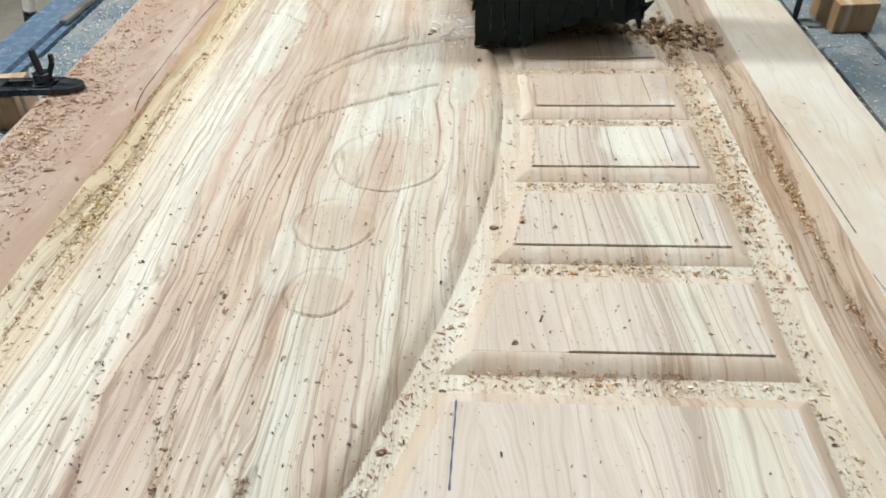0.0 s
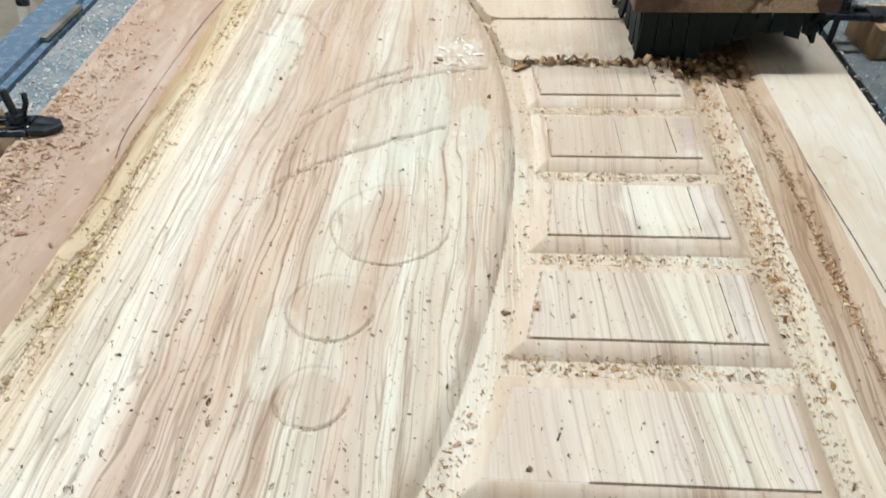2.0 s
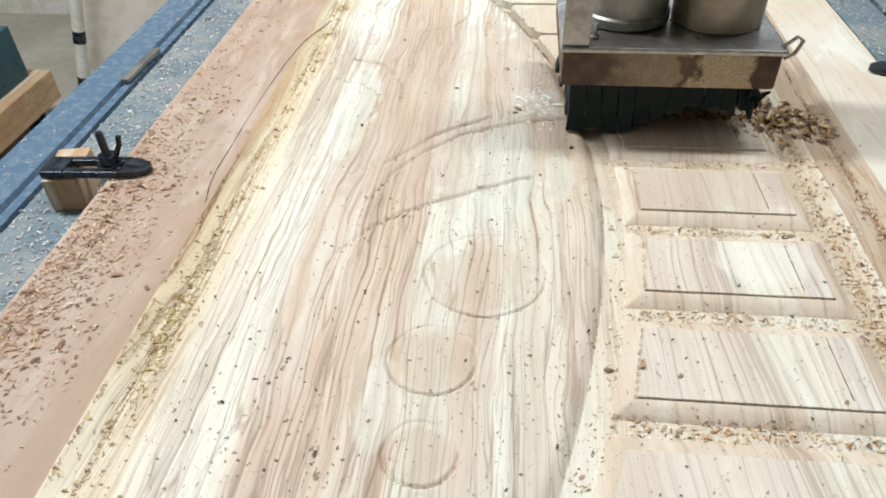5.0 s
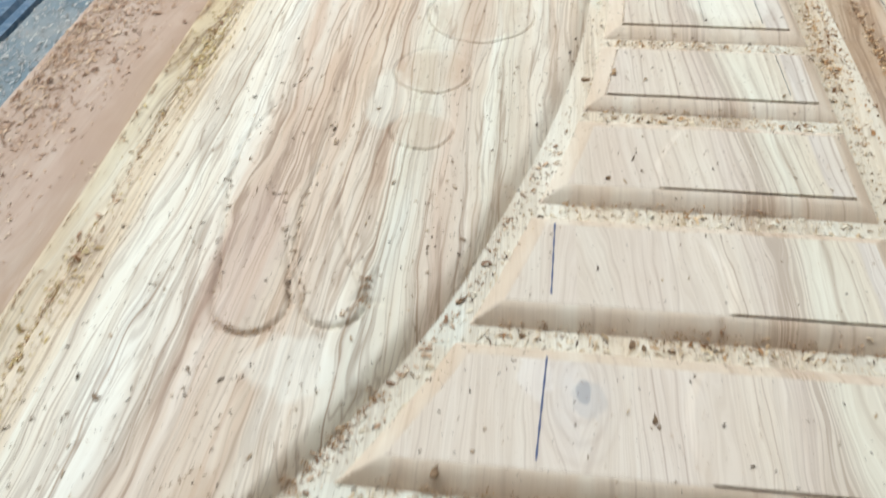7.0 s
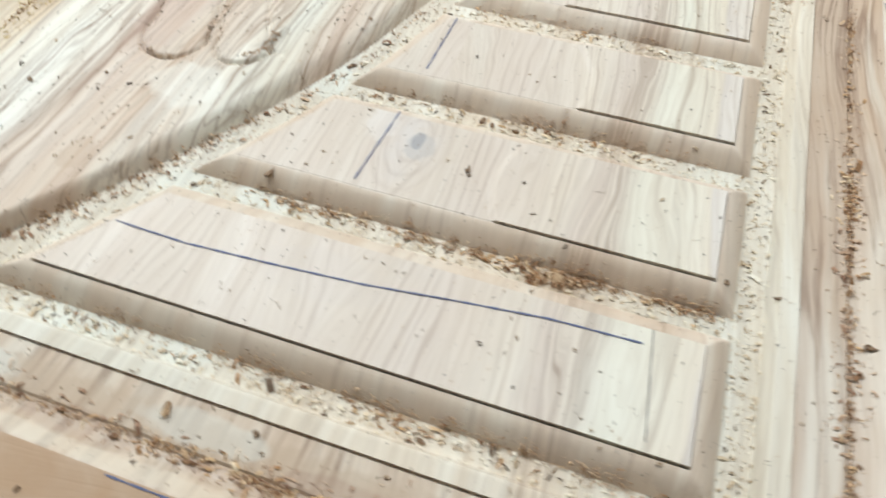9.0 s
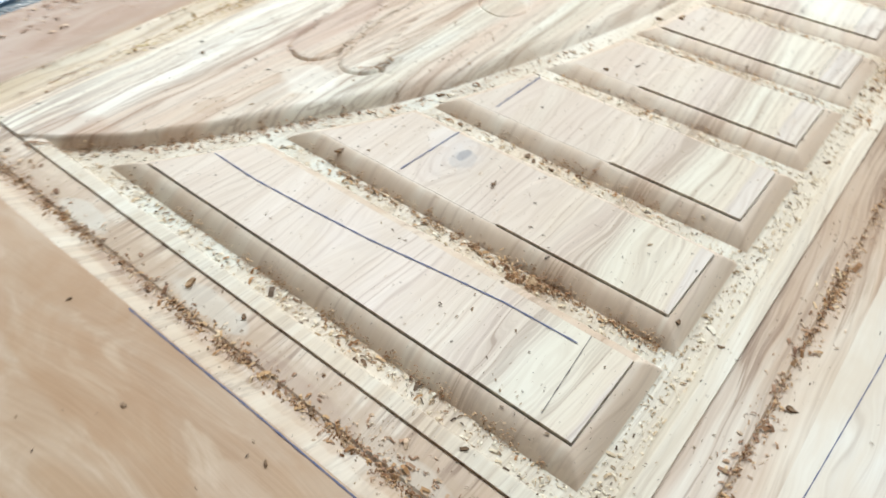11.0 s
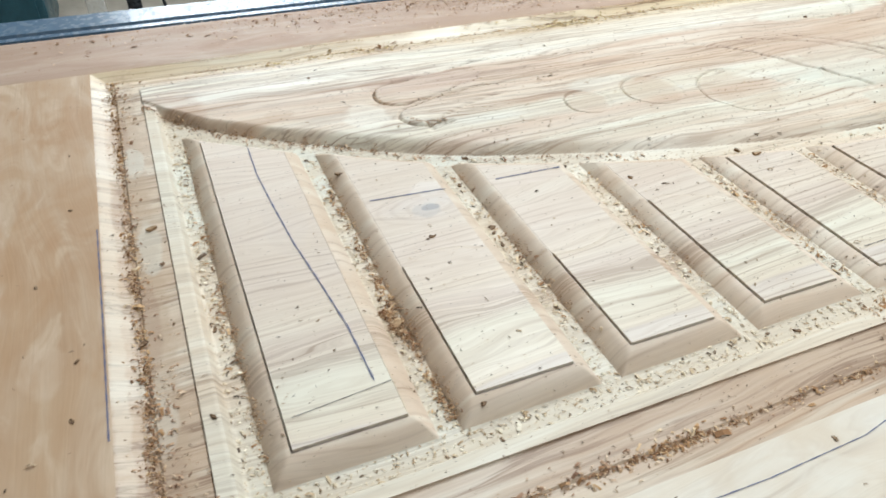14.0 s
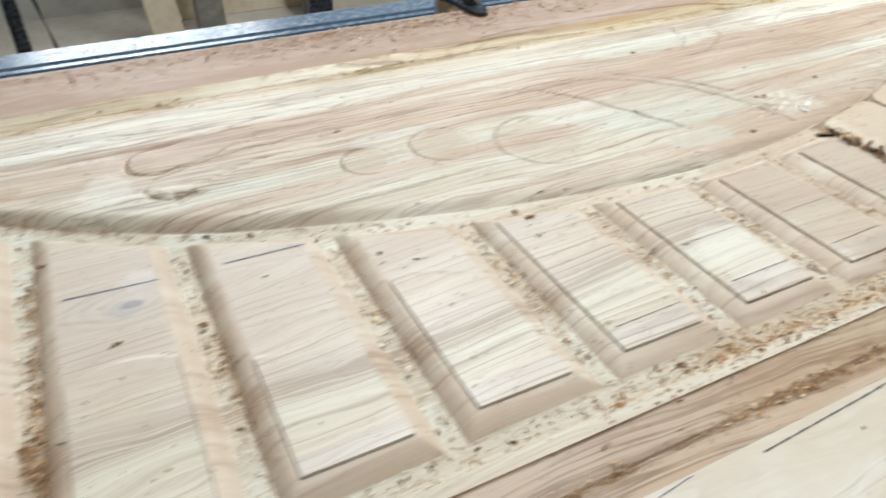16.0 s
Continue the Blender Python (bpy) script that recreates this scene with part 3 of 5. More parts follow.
part("side_rail", rail_profile(-0.565, -1), M_BLUE, table, "worn blue painted steel side rail")
part("side_rail", rail_profile(0.768, 1), M_BLUE, table, "worn blue painted steel side rail")
for x in (-0.60, 0.80):
    for y in (-0.4, 2.3):
        part("leg", boxed(x - 0.04, x + 0.04, y - 0.04, y + 0.04, 0.0, BED - 0.10, 0.004), M_BLUE, table)
for y in (-0.4, 2.3):
    part("cross_beam", boxed(-0.56, 0.76, y - 0.04, y + 0.04, BED - 0.15, BED - 0.051, 0.003), M_BLUE, table)

# ---- the carved door ----
THICK = 0.04
W, L = 0.45, 2.06
XL, XR, YB, YT = -0.327, 0.352, 0.1225, 1.7415
cy = [0.10, 0.172, 0.200, 0.228, 0.277, 0.330, 0.372, 0.416, 0.462, 0.508, 0.550, 0.610, 0.690, 0.780, 0.840, 0.900]
cx = [-0.33, -0.236, -0.202, -0.173, -0.137, -0.102, -0.076, -0.051, -0.030, -0.013, 0.001, 0.022, 0.043, 0.059, 0.067, 0.071]


def round_w(y):
    """Width of the rounded sweeping edge, narrower towards its tip."""
    v = np.clip((MIDY - np.abs(MIDY - y) - 0.19) / 0.22, 0, 1)
    return 0.006 + 0.009 * v * v * (3 - 2 * v)


MIDY = 0.932
_ys = np.linspace(0.0, MIDY, 600)
_xs = np.interp(_ys, cy, cx)
_k = np.ones(41) / 41
_xs = np.convolve(np.pad(_xs, 20, mode="edge"), _k, mode="valid")


def rib_x(y):
    return np.interp(MIDY - np.abs(MIDY - y), _ys, _xs)


SLATS = [0.217 + 0.1162 * k for k in range(8)]
BEV = 0.0155
SLAT_H = 0.0705
SX = 0.2545


def smooth(u):
    u = np.clip(u, 0, 1)
    return u * u * (3 - 2 * u)


def seg_dist(x, y, pts):
    """The distance to a polyline, and how far along it (0 to 1)."""
    best, al = np.full(x.shape, 9.0), np.zeros(x.shape)
    n = len(pts) - 1
    for k in range(n):
        (ax, ay), (bx, by) = pts[k], pts[k + 1]
        dx, dy = bx - ax, by - ay
        t = np.clip(((x - ax) * dx + (y - ay) * dy) / (dx * dx + dy * dy), 0, 1)
        d = np.hypot(x - ax - t * dx, y - ay - t * dy)
        hit = d < best
        best = np.where(hit, d, best)
        al = np.where(hit, (k + t) / n, al)
    return best, al


ARCS = [[(0.0, 0.966), (-0.05, 0.942), (-0.104, 0.911), (-0.150, 0.876), (-0.180, 0.83)],
        [(0.042, 1.092), (-0.02, 1.078), (-0.075, 1.052), (-0.118, 1.008), (-0.145, 0.969), (-0.170, 0.90)],
        [(-0.252, 1.180), (-0.215, 1.166), (-0.190, 1.140), (-0.186, 1.100), (-0.198, 1.062)],
        [(-0.245, 1.240), (-0.20, 1.225), (-0.165, 1.17), (-0.16, 1.09)],
        [(-0.05, 1.09), (-0.105, 1.05), (-0.16, 0.98)]]
DISHES = [(-0.040, 0.812, 0.054), (-0.077, 0.709, 0.0355), (-0.076, 0.623, 0.0265), (-0.168, 1.41, 0.072)]
TIPS = [(-0.166, 0.432, 0.026, -0.27), (-0.110, 0.438, 0.022, -0.18)]
PETALS = [[(-0.192, 0.440), (-0.206, 0.498), (-0.218, 0.546), (-0.222, 0.594), (-0.209, 0.640), (-0.190, 0.700)],
          [(-0.140, 0.432), (-0.148, 0.462), (-0.156, 0.490), (-0.170, 0.515), (-0.184, 0.545)],
          [(-0.132, 0.438), (-0.146, 0.470), (-0.153, 0.510), (-0.154, 0.545), (-0.148, 0.585), (-0.150, 0.640), (-0.160, 0.720)],
          [(-0.089, 0.440), (-0.098, 0.458), (-0.114, 0.489), (-0.125, 0.522), (-0.131, 0.566), (-0.127, 0.624), (-0.121, 0.700)]]


def slat_depth(x, y, k):
    yb = SLATS[k]
    e = 0.002
    slope = (rib_x(y + e) - rib_x(y - e)) / (2 * e)
    left = (x - rib_x(y)) / np.sqrt(1 + slope * slope) - (0.025 if k == 0 else 0.021)
    return np.minimum(np.minimum(SX + BEV - x, left), np.minimum(y - yb + BEV, yb + SLAT_H + BEV - y))


def height(x, y):
    """The carved face's height over the sheet's uncut top."""
    x, y = np.broadcast_arrays(np.asarray(x, float), np.asarray(y, float))
    s = np.minimum(np.minimum(x - XL, XR - x), np.minimum(y - YB, YT - y))
    e = 0.002
    rx = rib_x(y)
    slope = (rib_x(y + e) - rib_x(y - e)) / (2 * e)
    d = (x - rx) / np.sqrt(1 + slope * slope)
    deep_y = 0.0042 * smooth((y - 0.42) / 0.24)
    ground = -0.0135 + deep_y
    # the field left of the sweeping edge, with long feather ridges
    wx = x + 0.02 * np.sin(y * 4.0 + 1.0) + 0.012 * np.sin(y * 9.0)
    field = -0.0024 + 0.0005 * np.sin(wx * 175.0) + 0.0003 * np.sin(wx * 61.0 + y * 3.0)
    for px, py, r in DISHES:
        q = np.hypot(x - px, y - py)
        deep = smooth((0.65 - (y - py) / r) / 1.2)
        field = field - np.where(q < r, 0.0008, 0) - 0.0031 * (0.15 + 0.85 * deep) * np.exp(-((q - r) / 0.0013) ** 2)
    for k, pts in enumerate(ARCS):
        q, al = seg_dist(x, y, pts)
        field = field - 0.0036 * np.exp(-(q / 0.0028) ** 2) * np.clip(1.3 - al, 0.2, 1)
    for pts in PETALS:
        q, al = seg_dist(x, y, pts)
        field = field - 0.0026 * np.exp(-(q / 0.0020) ** 2) * np.clip(1.15 - al, 0.15, 1)
    for px, py, r, lean in TIPS:
        ax = px + lean * (y - py)
        q = np.where(y < py, np.hypot(x - px, y - py), np.abs(x - ax)) - r
        fade = np.exp(-np.clip(y - py, 0, None) / 0.014)
        field = field - 0.0024 * np.exp(-(q / 0.0016) ** 2) * fade - 0.0009 * np.where((q > 0) & (q < 0.02) & (y < py + 0.005), 1 - np.clip(q, 0, 0.02) / 0.02, 0)
        field = field + np.where(q < 0, 0.0012 * fade * (1 - (1 + q / r) ** 2), 0)
    gq = np.maximum(np.abs(x + 0.086) - 0.010 + (y - 0.452) * 0.35, np.abs(y - 0.452) - 0.018)
    field = field - 0.0028 * smooth(-gq / 0.008)
    rw = round_w(y)
    u = np.clip((d + rw) / (rw + 0.001), 0, 1)
    z = np.where(d < -rw, field, np.where(d < 0.001, field + (ground - field) * (1 - np.cos(u * math.pi / 2)) ** 1.1, ground))
    # raised slats
    stock = -0.0019 * smooth((0.135 + 0.02 * np.sin(y * 30) - x) / 0.006) * smooth((y - 0.30) / 0.01) * smooth((0.665 - y) / 0.01)
    for k in range(len(SLATS)):
        q = slat_depth(x, y, k)
        v = np.clip(q / BEV, 0, 1)
        zz = np.where(q >= BEV - 1e-6, stock, np.minimum(-0.0132 + deep_y + (0.0112 - deep_y) * np.sin(v * math.pi / 2) ** 0.95, stock - 0.0002))
        zz = np.where((q < BEV - 1e-6) & (q > BEV - 0.0008) & (stock > -0.0008), -0.0040, zz)
        z = np.where(q > 0, zz, z)
    # slats that are only roughed out so far
    rough = (y > 1.1015) & (d > 0.003) & (x < 0.285) & (y < 1.66)
    step = np.mod(y - 1.1045, 0.1125)
    cut = np.minimum(step, 0.1125 - step)
    side = np.maximum(d - 0.005, 0)
    turn = 0.022 - np.hypot(0.022 - np.minimum(cut, 0.022), 0.022 - np.minimum(side, 0.022))
    z = np.where(rough, np.where(np.minimum(np.minimum(cut, side), turn) < 0.0021, -0.0120, -0.0006), z)
    # the moulded frame round it
    band = np.where(s < 0.019, -0.0068 * smooth(s / 0.019) ** 0.8, np.where(s < 0.0235, -0.0076, np.where(s < 0.050, -0.0064 + 0.0010 * (s - 0.0235) / 0.0265, -0.0034)))
    inner = np.where(s < 0.060, -0.0034 - 0.0006 * (s - 0.05) / 0.01, -0.0040 - (0.0095 - deep_y) * smooth((s - 0.060) / 0.006))
    leftish = (x - XL < 0.07) & (x < rx) & (y > YB + 0.055) & (y < YT - 0.055)
    frame_z = np.where(s < 0.050, band, inner)
    frame_z = np.where(leftish & (s > 0.030), np.minimum(-0.0024, -0.0064 + 0.004 * smooth((s - 0.03) / 0.025)), frame_z)
    z = np.where(s < 0.050, frame_z, np.where((s < 0.066) & ~leftish & (d > -0.006), np.maximum(z, frame_z), z))
    z = np.where(s <= 0, 0.0, z)
    return z


def lines_of(a, b, step, extra):
    n = int(round((b - a) / step))
    base = np.linspace(a, b, n + 1)
    ex = np.array(sorted(v for v in extra if a < v < b))
    keep = np.array([np.min(np.abs(ex - v)) > step * 0.35 if len(ex) else True for v in base])
    keep[0] = keep[-1] = True
    return np.sort(np.concatenate([base[keep], ex]))


ex_y, ex_x = [], []
for yb in SLATS:
    ex_y += [yb - 0.00095, yb - 0.0008, yb - 0.0001, yb + 0.0001]
    ex_y += [yb + SLAT_H + 0.00095, yb + SLAT_H + 0.0008, yb + SLAT_H + 0.0001, yb + SLAT_H - 0.0001]
for v in (YB + 0.050,):
    ex_y += [v - 0.0002, v + 0.0001]
ex_x += [SX - 0.0001, SX + 0.0001, SX + 0.0008, SX + 0.00095, XR - 0.0501, XR - 0.0498]
gx = lines_of(-W, W, 0.0014, ex_x)
gy = np.concatenate([lines_of(0.0, 1.25, 0.0014, ex_y), lines_of(1.25, 1.52, 0.0020, [])[1:], lines_of(1.52, L, 0.006, [])[1:]])
GX, GY = np.meshgrid(gx, gy)
GZ = height(GX, GY)
# slight unevenness of hand-planed timber
GZ = GZ + 0.00012 * np.sin(GX * 95 + np.sin(GY * 7) * 2) * np.sin(GY * 23 + GX * 11)
mxc, myc = np.meshgrid((gx[:-1] + gx[1:]) / 2, (gy[:-1] + gy[1:]) / 2)
sc = np.minimum(np.minimum(mxc - XL, XR - mxc), np.minimum(myc - YB, YT - myc))
region = np.full(mxc.shape, 20)
region[mxc < rib_x(myc) + 0.001] = 21
_sl = (rib_x(myc + 0.002) - rib_x(myc - 0.002)) / 0.004
_dd = (mxc - rib_x(myc)) / np.sqrt(1 + _sl * _sl)
region[(_dd > -round_w(myc) - 0.001) & (_dd < 0.0010)] = 23
for k in range(len(SLATS)):
    _q = slat_depth(mxc, myc, k)
    region[_q > 0] = 30 + k
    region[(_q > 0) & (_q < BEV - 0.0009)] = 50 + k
region[sc < 0.050] = 22
region[(sc < 0) & (myc <= YB)] = 10
region[(sc < 0) & (myc >= YT)] = 11
region[mxc < XL] = 12
region[mxc > XR] = 13

door = empty("carved_door", pose(0, 0, BED), "half-carved pale teak panel door lying flat on the bed", "door")
ny, nx = GX.shape
flat_v = np.stack([GX.ravel(), GY.ravel(), GZ.ravel() + THICK], 1)
quad = np.stack([np.arange(ny - 1)[:, None] * nx + np.arange(nx - 1)[None, :]] * 1, -1)[..., 0]
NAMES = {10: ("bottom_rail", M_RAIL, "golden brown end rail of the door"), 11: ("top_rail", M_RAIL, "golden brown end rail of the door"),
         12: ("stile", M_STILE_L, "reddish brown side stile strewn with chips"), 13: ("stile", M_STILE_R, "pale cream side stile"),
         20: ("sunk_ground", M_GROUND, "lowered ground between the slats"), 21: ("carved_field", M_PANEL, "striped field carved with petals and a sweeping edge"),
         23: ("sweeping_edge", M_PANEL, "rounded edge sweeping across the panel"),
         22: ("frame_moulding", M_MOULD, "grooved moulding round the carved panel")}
made = {}
for rid in sorted(set(region.ravel().tolist())):
    q = quad[region == rid]
    corners = np.stack([q, q + 1, q + nx + 1, q + nx], 1)
    used, inv = np.unique(corners, return_inverse=True)
    inv = inv.reshape(corners.shape)
    vs = flat_v[used].tolist()
    fs = inv.tolist()
    if rid in (10, 11, 12, 13):
        # the outer edges down to the bed
        ii, jj = used % nx, used // nx
        pos = {int(u): k for k, u in enumerate(used)}
        for on, step, lim in ((ii == 0, nx, "y"), (ii == nx - 1, nx, "y"), (jj == 0, 1, "x"), (jj == ny - 1, 1, "x")):
            edge = used[on]
            if len(edge) < 2:
                continue
            low = {}
            for u in edge:
                p = flat_v[u]
                low[int(u)] = len(vs)
                vs.append([float(p[0]), float(p[1]), 0.0])
            for u in edge:
                u = int(u)
                if u + step in low:
                    fs.append([pos[u], pos[u + step], low[u + step], low[u]])
    nm, mat, lab = NAMES.get(rid, ("raised_slat", M_SLAT, "") if rid < 50 else ("bevel", M_BEVEL, "rounded bevel of the slat, tinted for its warm shade"))
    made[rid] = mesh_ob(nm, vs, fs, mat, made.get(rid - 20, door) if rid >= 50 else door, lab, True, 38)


def surf(x, y):
    return float(height(np.array([x]), np.array([y]))[0]) + THICK


def drawn(name, pts, width, mat, label):
    """A drawn line lying on the door's face."""
    pts = [Vector((*p, 0)) for p in pts]
    dense = []
    for a, b in zip(pts, pts[1:]):
        n = max(2, int((b - a).length / 0.004))
        dense += [a.lerp(b, k / n) for k in range(n)]
    dense.append(pts[-1])
    vs, fs = [], []
    for k, p in enumerate(dense):
        t = (dense[min(k + 1, len(dense) - 1)] - dense[max(k - 1, 0)]).normalized()
        n = Vector((-t.y, t.x, 0)) * width * (0.4 + 0.12 * math.sin(k * 1.7))
        for q in (p + n, p - n):
            vs.append((q.x, q.y, surf(q.x, q.y) + 0.0004))
        if k:
            fs.append((2 * k - 2, 2 * k - 1, 2 * k + 1, 2 * k))
    return mesh_ob(name, vs, fs, mat, door, label)


drawn("pen_line", [(-0.106, 0.2575), (-0.048, 0.256), (0.007, 0.259), (0.063, 0.263), (0.115, 0.2695), (0.169, 0.2755), (0.222, 0.277)], 0.0014, M_PEN, "blue pen curve")
drawn("pen_line", [(0.232, 0.222), (0.226, 0.287)], 0.0006, M_PENCIL, "faint pencil line")
drawn("pen_line", [(0.035, 0.522), (0.033, 0.456)], 0.0014, M_PEN, "blue pen line")
drawn("pen_line", [(0.031, 0.407), (0.026, 0.338)], 0.0014, M_PEN, "blue pen line")
drawn("pen_line", [(-0.01, 0.1215), (0.10, 0.1218), (0.21, 0.1212)], 0.0012, M_PEN, "blue pen line along the rail")
drawn("pen_line", [(0.359, 0.217), (0.364, 0.287), (0.370, 0.378), (0.3725, 0.46), (0.371, 0.535), (0.363, 0.583), (0.356, 0.624), (0.3535, 0.65)], 0.0007, M_PEN, "faint blue pen line")
drawn("pen_line", [(0.351, 0.905), (0.353, 0.871), (0.357, 0.797), (0.360, 0.70)], 0.0013, M_PENCIL, "dark pencil line")
for y0, y1, x in ((0.689, 0.755, 0.233), (0.805, 0.869, 0.231), (0.92, 0.98, 0.2305), (1.035, 1.10, 0.229)):
    drawn("glue_joint", [(x, y0), (x - 0.001, y1)], 0.0009, M_PENCIL, "dark open glue joint")
for y0, y1, x in ((0.805, 0.869, 0.176), (0.92, 0.98, 0.177), (1.035, 1.10, 0.191)):
    drawn("glue_joint", [(x, y0), (x - 0.0005, y1)], 0.0005, M_PENCIL, "fine dark open glue joint")
drawn("check", [(-0.330, 0.897), (-0.336, 0.925), (-0.339, 0.956), (-0.3385, 1.001)], 0.0013, M_CRACK, "dark check in the stile")
drawn("check", [(-0.3385, 1.001), (-0.339, 1.056), (-0.337, 1.154)], 0.0008, M_CRACK, "fine dark check in the stile")
drawn("check", [(-0.337, 1.154), (-0.3335, 1.215), (-0.328, 1.272), (-0.318, 1.33), (-0.307, 1.382)], 0.0016, M_CRACK, "dark check in the stile")


# ---- chips and dust ----
def chips(name, xs, ys, size, mat, label, zoff=None, curl=0.35, thick=1.0):
    n = len(xs)
    zs = (height(xs, ys) + THICK + BED) if zoff is None else np.broadcast_to(zoff, n)
    r = np.random.default_rng(n + 3)
    ln = size * (0.45 + r.gamma(1.5, 0.5, n))
    wd = ln * r.uniform(0.16, 0.5, n)
    an = r.uniform(0, 2 * math.pi, n)
    lift = ln * r.uniform(0.02, curl, n)
    roll = r.uniform(-0.3, 0.3, n)
    vs = np.zeros((n, 6, 3))
    for k, (u, v) in enumerate(((-1, -1), (-1, 1), (0, -1), (0, 1), (1, -1), (1, 1))):
        jx = u * ln / 2 * r.uniform(0.75, 1.1, n)
        jy = v * wd / 2 * r.uniform(0.5, 1.1, n)
        vs[:, k, 0] = xs + jx * np.cos(an) - jy * np.sin(an)
        vs[:, k, 1] = ys + jx * np.sin(an) + jy * np.cos(an)
        vs[:, k, 2] = zs + 0.0005 * thick + (lift if u == 0 else lift * 0.15 * (1 + u)) + (v + 1) * roll.clip(0) * wd * 0.4
    fs = (np.arange(n)[:, None, None] * 6 + np.array([[0, 2, 3, 1], [2, 4, 5, 3]])[None]).reshape(-1, 4)
    ob = mesh_ob(name, vs.reshape(-1, 3).tolist(), fs.tolist(), mat)
    return tagged(ob, label, "sawdust" if "sawdust" in name else "wood chips", kind="stuff")


rg = np.random.default_rng(11)
px, py = [], []
X, Y = rg.uniform(-0.30, 0.34, 14000), rg.uniform(0.14, 1.45, 14000)
keep = rg.uniform(0, 1, 14000) < np.where((X > rib_x(Y) + 0.03), np.where(Y < 0.58, 0.10, 0.35), 0.8)
keep &= (X > -0.06) | (rg.uniform(0, 1, 14000) < 0.65)
chips("scattered_chips", X[keep], Y[keep], 0.0014, M_CHIP, "fine dark wood chips scattered over the carved door")
X, Y = rg.uniform(-0.325, 0.35, 11000), rg.uniform(0.125, 1.25, 11000)
chips("fine_specks", X, Y, 0.00085, M_CHIP, "tiny dark specks of wood strewn over the door")
# in the sunk ground between slats and along the frame
X, Y = rg.uniform(-0.26, 0.31, 110000), rg.uniform(0.165, 1.115, 110000)
hz = height(X, Y)
low = (hz < -0.0130 + 0.0042 * smooth((Y - 0.42) / 0.24)) & (X > rib_x(Y) + 0.008) & ((X > rib_x(Y) + 0.034) | (rg.uniform(0, 1, 110000) < 0.3))
X, Y = X[low][:13000], Y[low][:13000]
half = len(X) // 2
chips("gap_chips", X[:half], Y[:half], 0.0018, M_CHIP_PALE, "tan wood chips lying between the raised slats")
chips("gap_chips_dark", X[half:half + half // 4], Y[half:half + half // 4], 0.0016, M_CHIP, "dark wood chips lying between the raised slats")
gx_, gy_ = rg.uniform(0.075, 0.25, 620), rg.integers(3, 7, 620)
gy_ = np.array(SLATS)[gy_] + SLAT_H + 0.0228 + rg.normal(0, 0.0035, 620)
chips("gap_shavings", gx_, gy_, 0.0019, M_CURL, "brown shavings lying between the farther slats")
fx, fy = [], []
for k, n, a, b in ((0, 130, -0.12, 0.24), (1, 300, -0.04, 0.25), (2, 110, 0.0, 0.22), (3, 60, 0.04, 0.2), (4, 50, 0.07, 0.2)):
    fx += [rg.uniform(a, b) if rg.uniform() < 0.55 else rg.normal(a + (b - a) * 0.62, 0.018) for _ in range(n)]
    fy += [SLATS[k] - BEV - 0.004 + rg.normal(0, 0.0035) for _ in range(n)]
chips("foot_shavings", np.array(fx), np.array(fy), 0.0021, M_CURL, "brown shavings gathered at the foot of the slats")
Y = 0.17 + 0.45 * rg.uniform(0, 1, 620) ** 1.6
X = rib_x(Y) + 0.004 + np.abs(rg.normal(0, 0.006, 620)) * 1.2
chips("edge_chips", X, Y, 0.0019, M_CHIP_RED, "red-brown chips gathered along the sweeping edge")
Y = rg.uniform(1.10, 1.52, 900)
X = rib_x(Y) + 0.0065 + rg.normal(0, 0.0022, 900)
X[:420], Y[:420] = rg.uniform(0.07, 0.27, 420), 1.1045 + 0.1125 * rg.integers(1, 4, 420) + rg.normal(0, 0.0018, 420)
chips("cut_chips", X, Y, 0.0024, M_CHIP, "dark chips filling the rough cuts")
# moulding grooves
def along(n, fixed, a, b, axis, spread):
    t, o = rg.uniform(a, b, n), fixed + rg.normal(0, spread, n)
    heaps = rg.uniform(a, b, 11)
    wide = rg.uniform(0.006, 0.035, 11)
    which = rg.integers(0, 11, n)
    t = np.where(rg.uniform(0, 1, n) < 0.66, np.clip(heaps[which] + rg.normal(0, 1, n) * wide[which], a, b), t)
    return (t, o) if axis == "x" else (o, t)


gxs = [along(1000, YB + 0.026, XL + 0.02, XR - 0.02, "x", 0.0085), along(800, XR - 0.022, YB, 1.2, "y", 0.0055), along(500, XL + 0.024, YB, 1.45, "y", 0.007)]
chips("groove_chips", np.concatenate([g[0] for g in gxs]), np.concatenate([g[1] for g in gxs]), 0.0020, M_CHIP_RED, "brown chips gathered in the moulding groove")
gxs = [along(1300, 0.286, 0.62, 1.10, "y", 0.008), along(260, XL + 0.03, 0.5, 1.4, "y", 0.009), along(260, 0.290, 0.80, 0.92, "y", 0.008)]
gcs = [along(900, YB + 0.021, XL + 0.02, XR - 0.02, "x", 0.0032), along(1500, XR - 0.0215, YB, 1.3, "y", 0.0032)]
chips("groove_shavings", np.concatenate([g[0] for g in gcs]), np.concatenate([g[1] for g in gcs]), 0.0020, M_CURL, "brown shavings lying in the moulding groove")
chips("groove_chips_tan", np.concatenate([g[0] for g in gxs]), np.concatenate([g[1] for g in gxs]), 0.0021, M_CURL, "tan shavings gathered beside the slats")
gxo, gyo = along(2300, XL + 0.026, YB + 0.1, 1.5, "y", 0.0085)
chips("ochre_chips", gxo, gyo, 0.0021, chipmat("ochre_chips", [(0.0, (0.26, 0.16, 0.05)), (0.4, (0.48, 0.33, 0.13)), (0.75, (0.66, 0.52, 0.26)), (1.0, (0.78, 0.68, 0.44))]), "ochre chips strewn along the yellow edge of the field")
